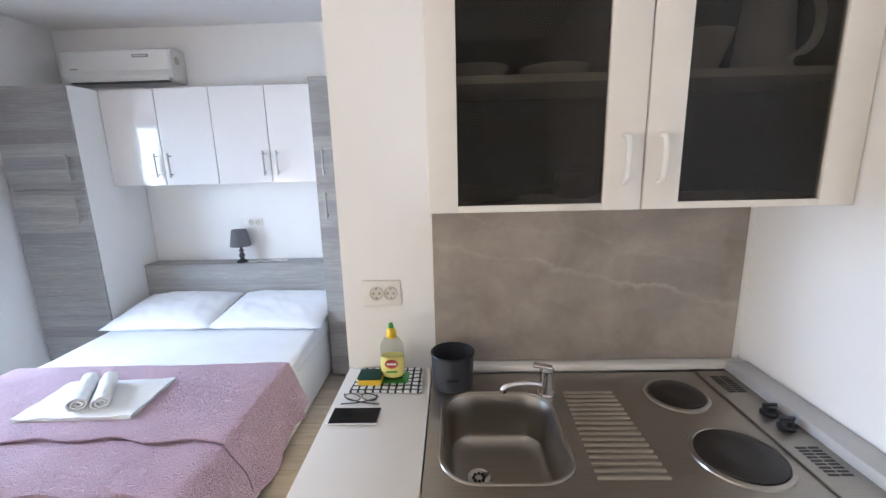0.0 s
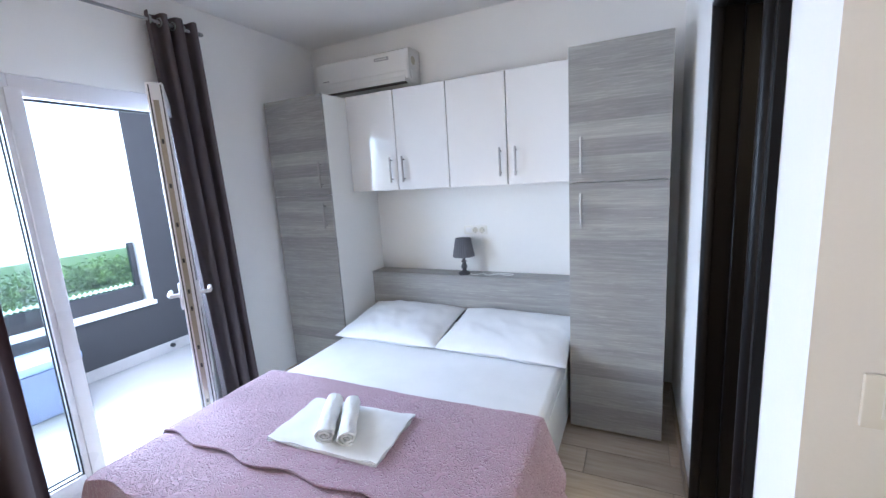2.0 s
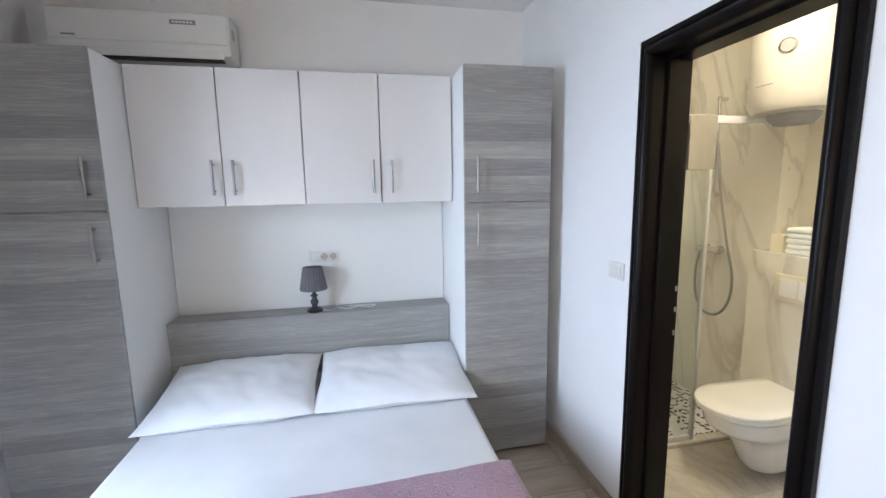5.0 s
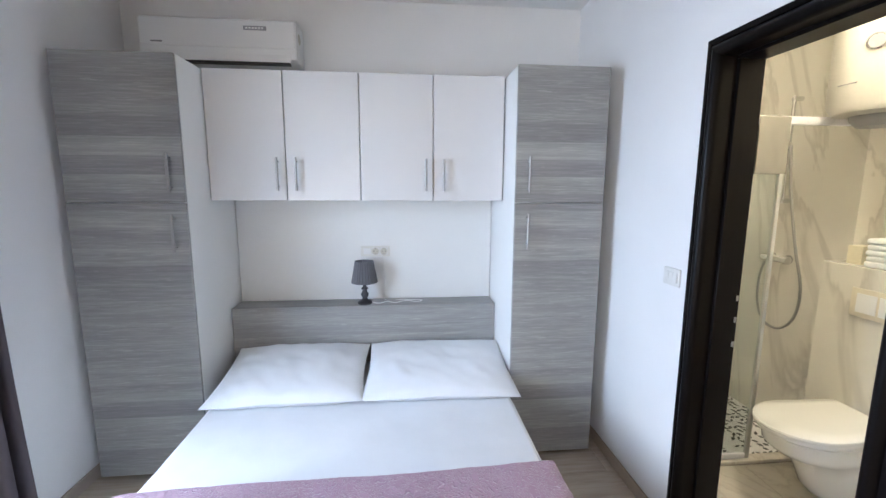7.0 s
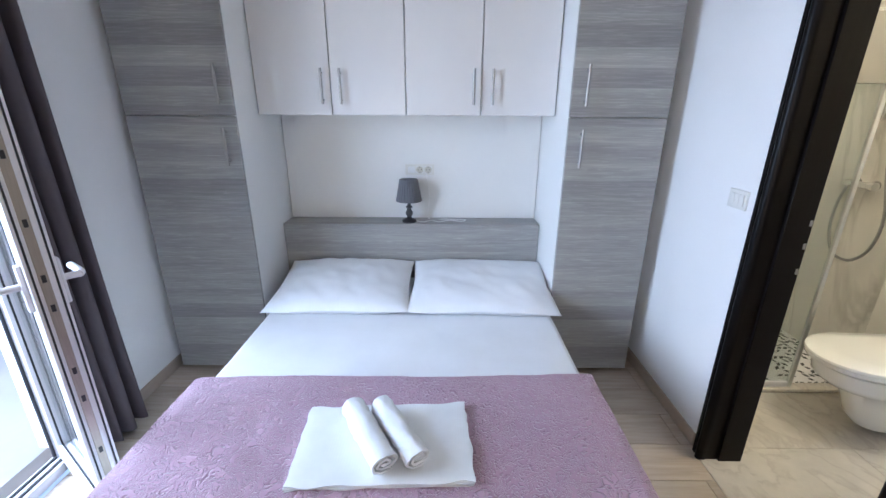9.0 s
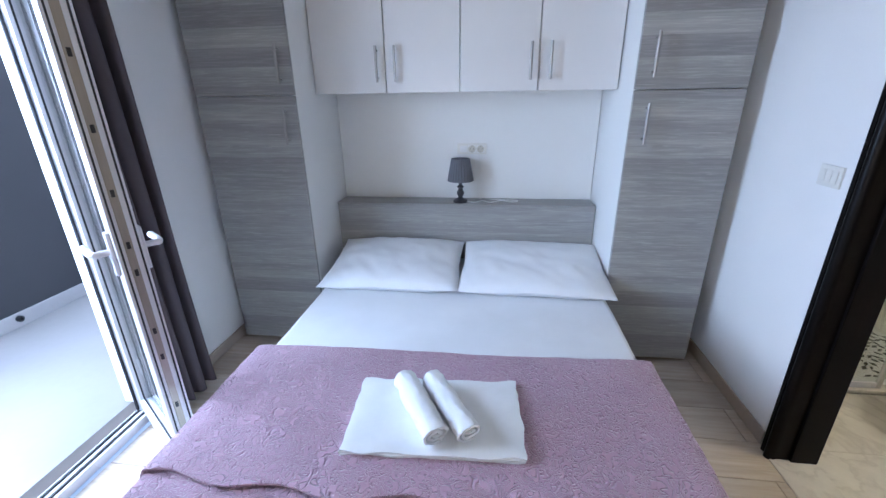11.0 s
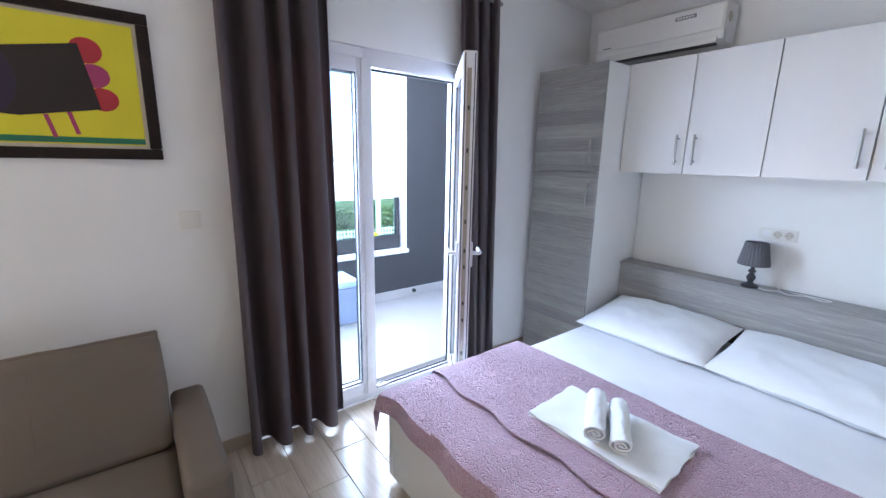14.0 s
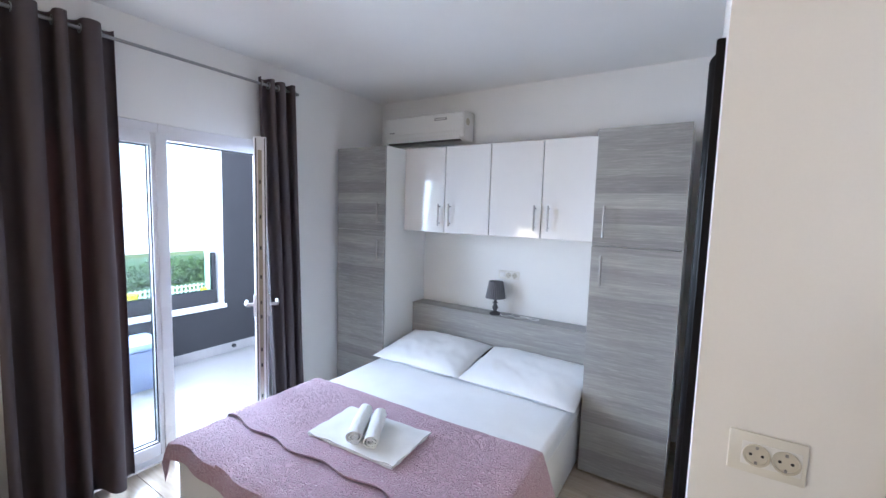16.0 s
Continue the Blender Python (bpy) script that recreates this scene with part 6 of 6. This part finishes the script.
def stacked(levels):
    bm = bmesh.new()
    rings = []
    for k, z, dx, wide in levels:
        ring = [bm.verts.new((p.x + dx if p.x < 1.0 else p.x + 0.055, TY + (p.y - TY) * wide, z)) for p in seat_line(k, z)]
        rings.append(ring)
    n = len(rings[0])
    for a, c in zip(rings, rings[1:]):
        for i in range(n):
            bm.faces.new((a[i], a[(i + 1) % n], c[(i + 1) % n], c[i]))
    bm.faces.new(rings[0])
    bm.faces.new(rings[-1])
    return bm


part("bowl", stacked([(0.46, 0.05, 0.17, 0.9), (0.54, 0.10, 0.14, 0.9), (0.60, 0.18, 0.12, 0.9), (0.68, 0.25, 0.10, 0.95), (0.84, 0.285, 0.045, 1.0), (0.90, 0.32, 0.02, 1.0), (0.92, 0.378, 0.015, 1.0), (0.86, 0.388, 0.03, 1.0)]), CERAM, wc, "white ceramic bowl")
part("seat_ring", stacked([(0.99, 0.397, -0.005, 1.0), (1.0, 0.402, -0.005, 1.0), (1.0, 0.412, -0.005, 1.0), (0.99, 0.416, -0.005, 1.0)]), CERAM, wc)
part("lid", stacked([(1.01, 0.419, -0.008, 1.0), (1.02, 0.424, -0.010, 1.0), (1.015, 0.434, -0.008, 1.0), (0.97, 0.441, 0.0, 1.0), (0.7, 0.444, 0.04, 1.0)]), CERAM, wc, "white closed lid")
fl = thing("flush_plate", (TX, TY, 0.98), "cream dual flush plate on the cistern wall", "flush plate")
part("plate", box((TX - 0.012, TY - 0.100, 0.906), (TX - 0.0005, TY + 0.143, 1.048), 0.004), plain("cream_plastic", (0.74, 0.68, 0.55), 0.3), fl)
part("button", box((TX - 0.015, TY - 0.072, 0.93), (TX - 0.012, TY + 0.016, 1.024), 0.0012, 1), PLASTW, fl)
part("button", box((TX - 0.015, TY + 0.026, 0.93), (TX - 0.012, TY + 0.115, 1.024), 0.0012, 1), PLASTW, fl)
for i in range(5):
    solid("stacked_towel", soft_box((1.10, 2.52 + 0.004 * (i % 2), 1.1505 + i * 0.028), (1.24, 2.748 - 0.005 * (i % 2), 1.1505 + i * 0.028 + 0.0275), 0.010, 0.002, i), TOWEL, (1.17, 2.63, 1.15 + i * 0.028), "folded white towel in a stack on the ledge", "towel", group="towels on the ledge")
solid("paper_box", box((1.12, 2.772, 1.1505), (1.20, 2.842, 1.245), 0.004), plain("cream_card", (0.74, 0.68, 0.52), 0.6), (1.16, 2.80, 1.15), "small cream card box on the ledge beside towels", "box")
bo = thing("water_heater", (1.04, 2.72, 1.86), "white electric water heater high on the wall", "water heater")
part("tank", lathe([(0, 0.02), (0.10, 0.0), (0.17, 0.012), (0.195, 0.05), (0.195, 0.62), (0.17, 0.66), (0, 0.67)], (1.04, 2.72, 1.86), 48, closed=False), plain("heater_enamel", (0.58, 0.56, 0.51), 0.3, bump=0.0), bo)
part("base_cap", lathe([(0, -0.05), (0.08, -0.048), (0.105, -0.02), (0.11, 0.004)], (1.04, 2.72, 1.86), 36, closed=False), GREYP, bo, "grey base cover")
DIAL = Matrix.Translation((0.864, 2.634, 2.15)) @ Matrix.Rotation(radians(26), 4, "Z")
dial = part("dial", turned(lathe([(0.036, 0.01), (0.036, -0.008), (0.030, -0.012), (0.028, -0.008), (0, -0.008)], (0, 0, 0), 24, "X", closed=False), DIAL), CHROME, bo, "round chrome-rimmed dial")
part("dial_face", turned(lathe([(0.027, -0.0075), (0.027, -0.0095), (0, -0.0095)], (0, 0, 0), 24, "X", closed=False), DIAL), GREYP, dial, "dark grey dial face")
part("wall_bracket", box((1.22, 2.66, 2.2), (1.42, 2.78, 2.4), 0.004), PLASTW, bo)
part("print_mark", box((0.8435, 2.68, 1.99), (0.8475, 2.76, 1.995)), GREYP, bo)
ble = thing("ceiling_light", (0.42, 2.25, H), "round warm ceiling light in the bathroom", "ceiling light")
part("base", lathe([(0.15, 0), (0.15, -0.03)], (0.42, 2.25, H), 36), PLASTW, ble)
part("diffuser", lathe([(0.14, -0.03), (0.135, -0.06), (0.08, -0.085), (0, -0.09)], (0.42, 2.25, H), 36, closed=False), BULB, ble, "glowing diffuser")

# ---- floor pieces ----
PW, PL, GAP = 0.20, 0.60, 0.003
tile = finish(box((GAP / 2, GAP / 2, -0.006), (PL - GAP / 2, PW - GAP / 2, 0.0), 0.0012, 1), Vector((0, 0, 0)), "floor_tile", FLOORT, False)
cut = {}


def cut_tile(w, d):
    key = (round(w, 3), round(d, 3))
    if key not in cut:
        cut[key] = finish(box((GAP / 2, GAP / 2, -0.006), (key[0] - GAP / 2, key[1] - GAP / 2, 0.0), 0.0012, 1), Vector((0, 0, 0)), "floor_tile", FLOORT, False)
    return cut[key]


def lay(x0, x1, y0, y1):
    """Running bond: joints fall at two places in turn, row by row."""
    row = math.floor((y0 - 0.51) / PW)
    while 0.51 + row * PW < y1 - 0.01:
        ya, yb = max(0.51 + row * PW, y0), min(0.51 + (row + 1) * PW, y1)
        if yb - ya > 0.012:
            x = -2.457 if row % 2 == 0 else -2.26
            x -= PL * math.ceil((x - x0) / PL)
            while x < x1 - 0.01:
                xa, xb = max(x, x0), min(x + PL, x1)
                if xb - xa > 0.012:
                    o = new("floor_tile", tile if (xb - xa > PL - 1e-4 and yb - ya > PW - 1e-4) else cut_tile(xb - xa, yb - ya))
                    o.parent = floor
                    o.location = (xa, ya, 0)
                x += PL
        row += 1


lay(XL, 0.0, 0.51, YB)
lay(XL, XR, YS, 0.51)
lay(0.0, XR, 0.51, YK)
bfl = bpy.data.objects["floor_bathroom"]
for i in range(2):
    for j in range(4):
        xa, xb = TW + i * 0.6, min(TW + (i + 1) * 0.6, TX)
        ya, yb = YK + TW + j * 0.42, min(YK + TW + (j + 1) * 0.42, NT - 0.03)
        if yb - ya < 0.02 or xb - xa < 0.02:
            continue
        me = finish(box((0.001, 0.001, -0.004), (xb - xa - 0.001, yb - ya - 0.001, 0.0), 0.0008, 1), Vector((0, 0, 0)), "floor_tile", BATHF, False)
        o = new("floor_tile", me)
        o.parent = bfl
        o.location = Vector((xa, ya, 0)) - bfl.location
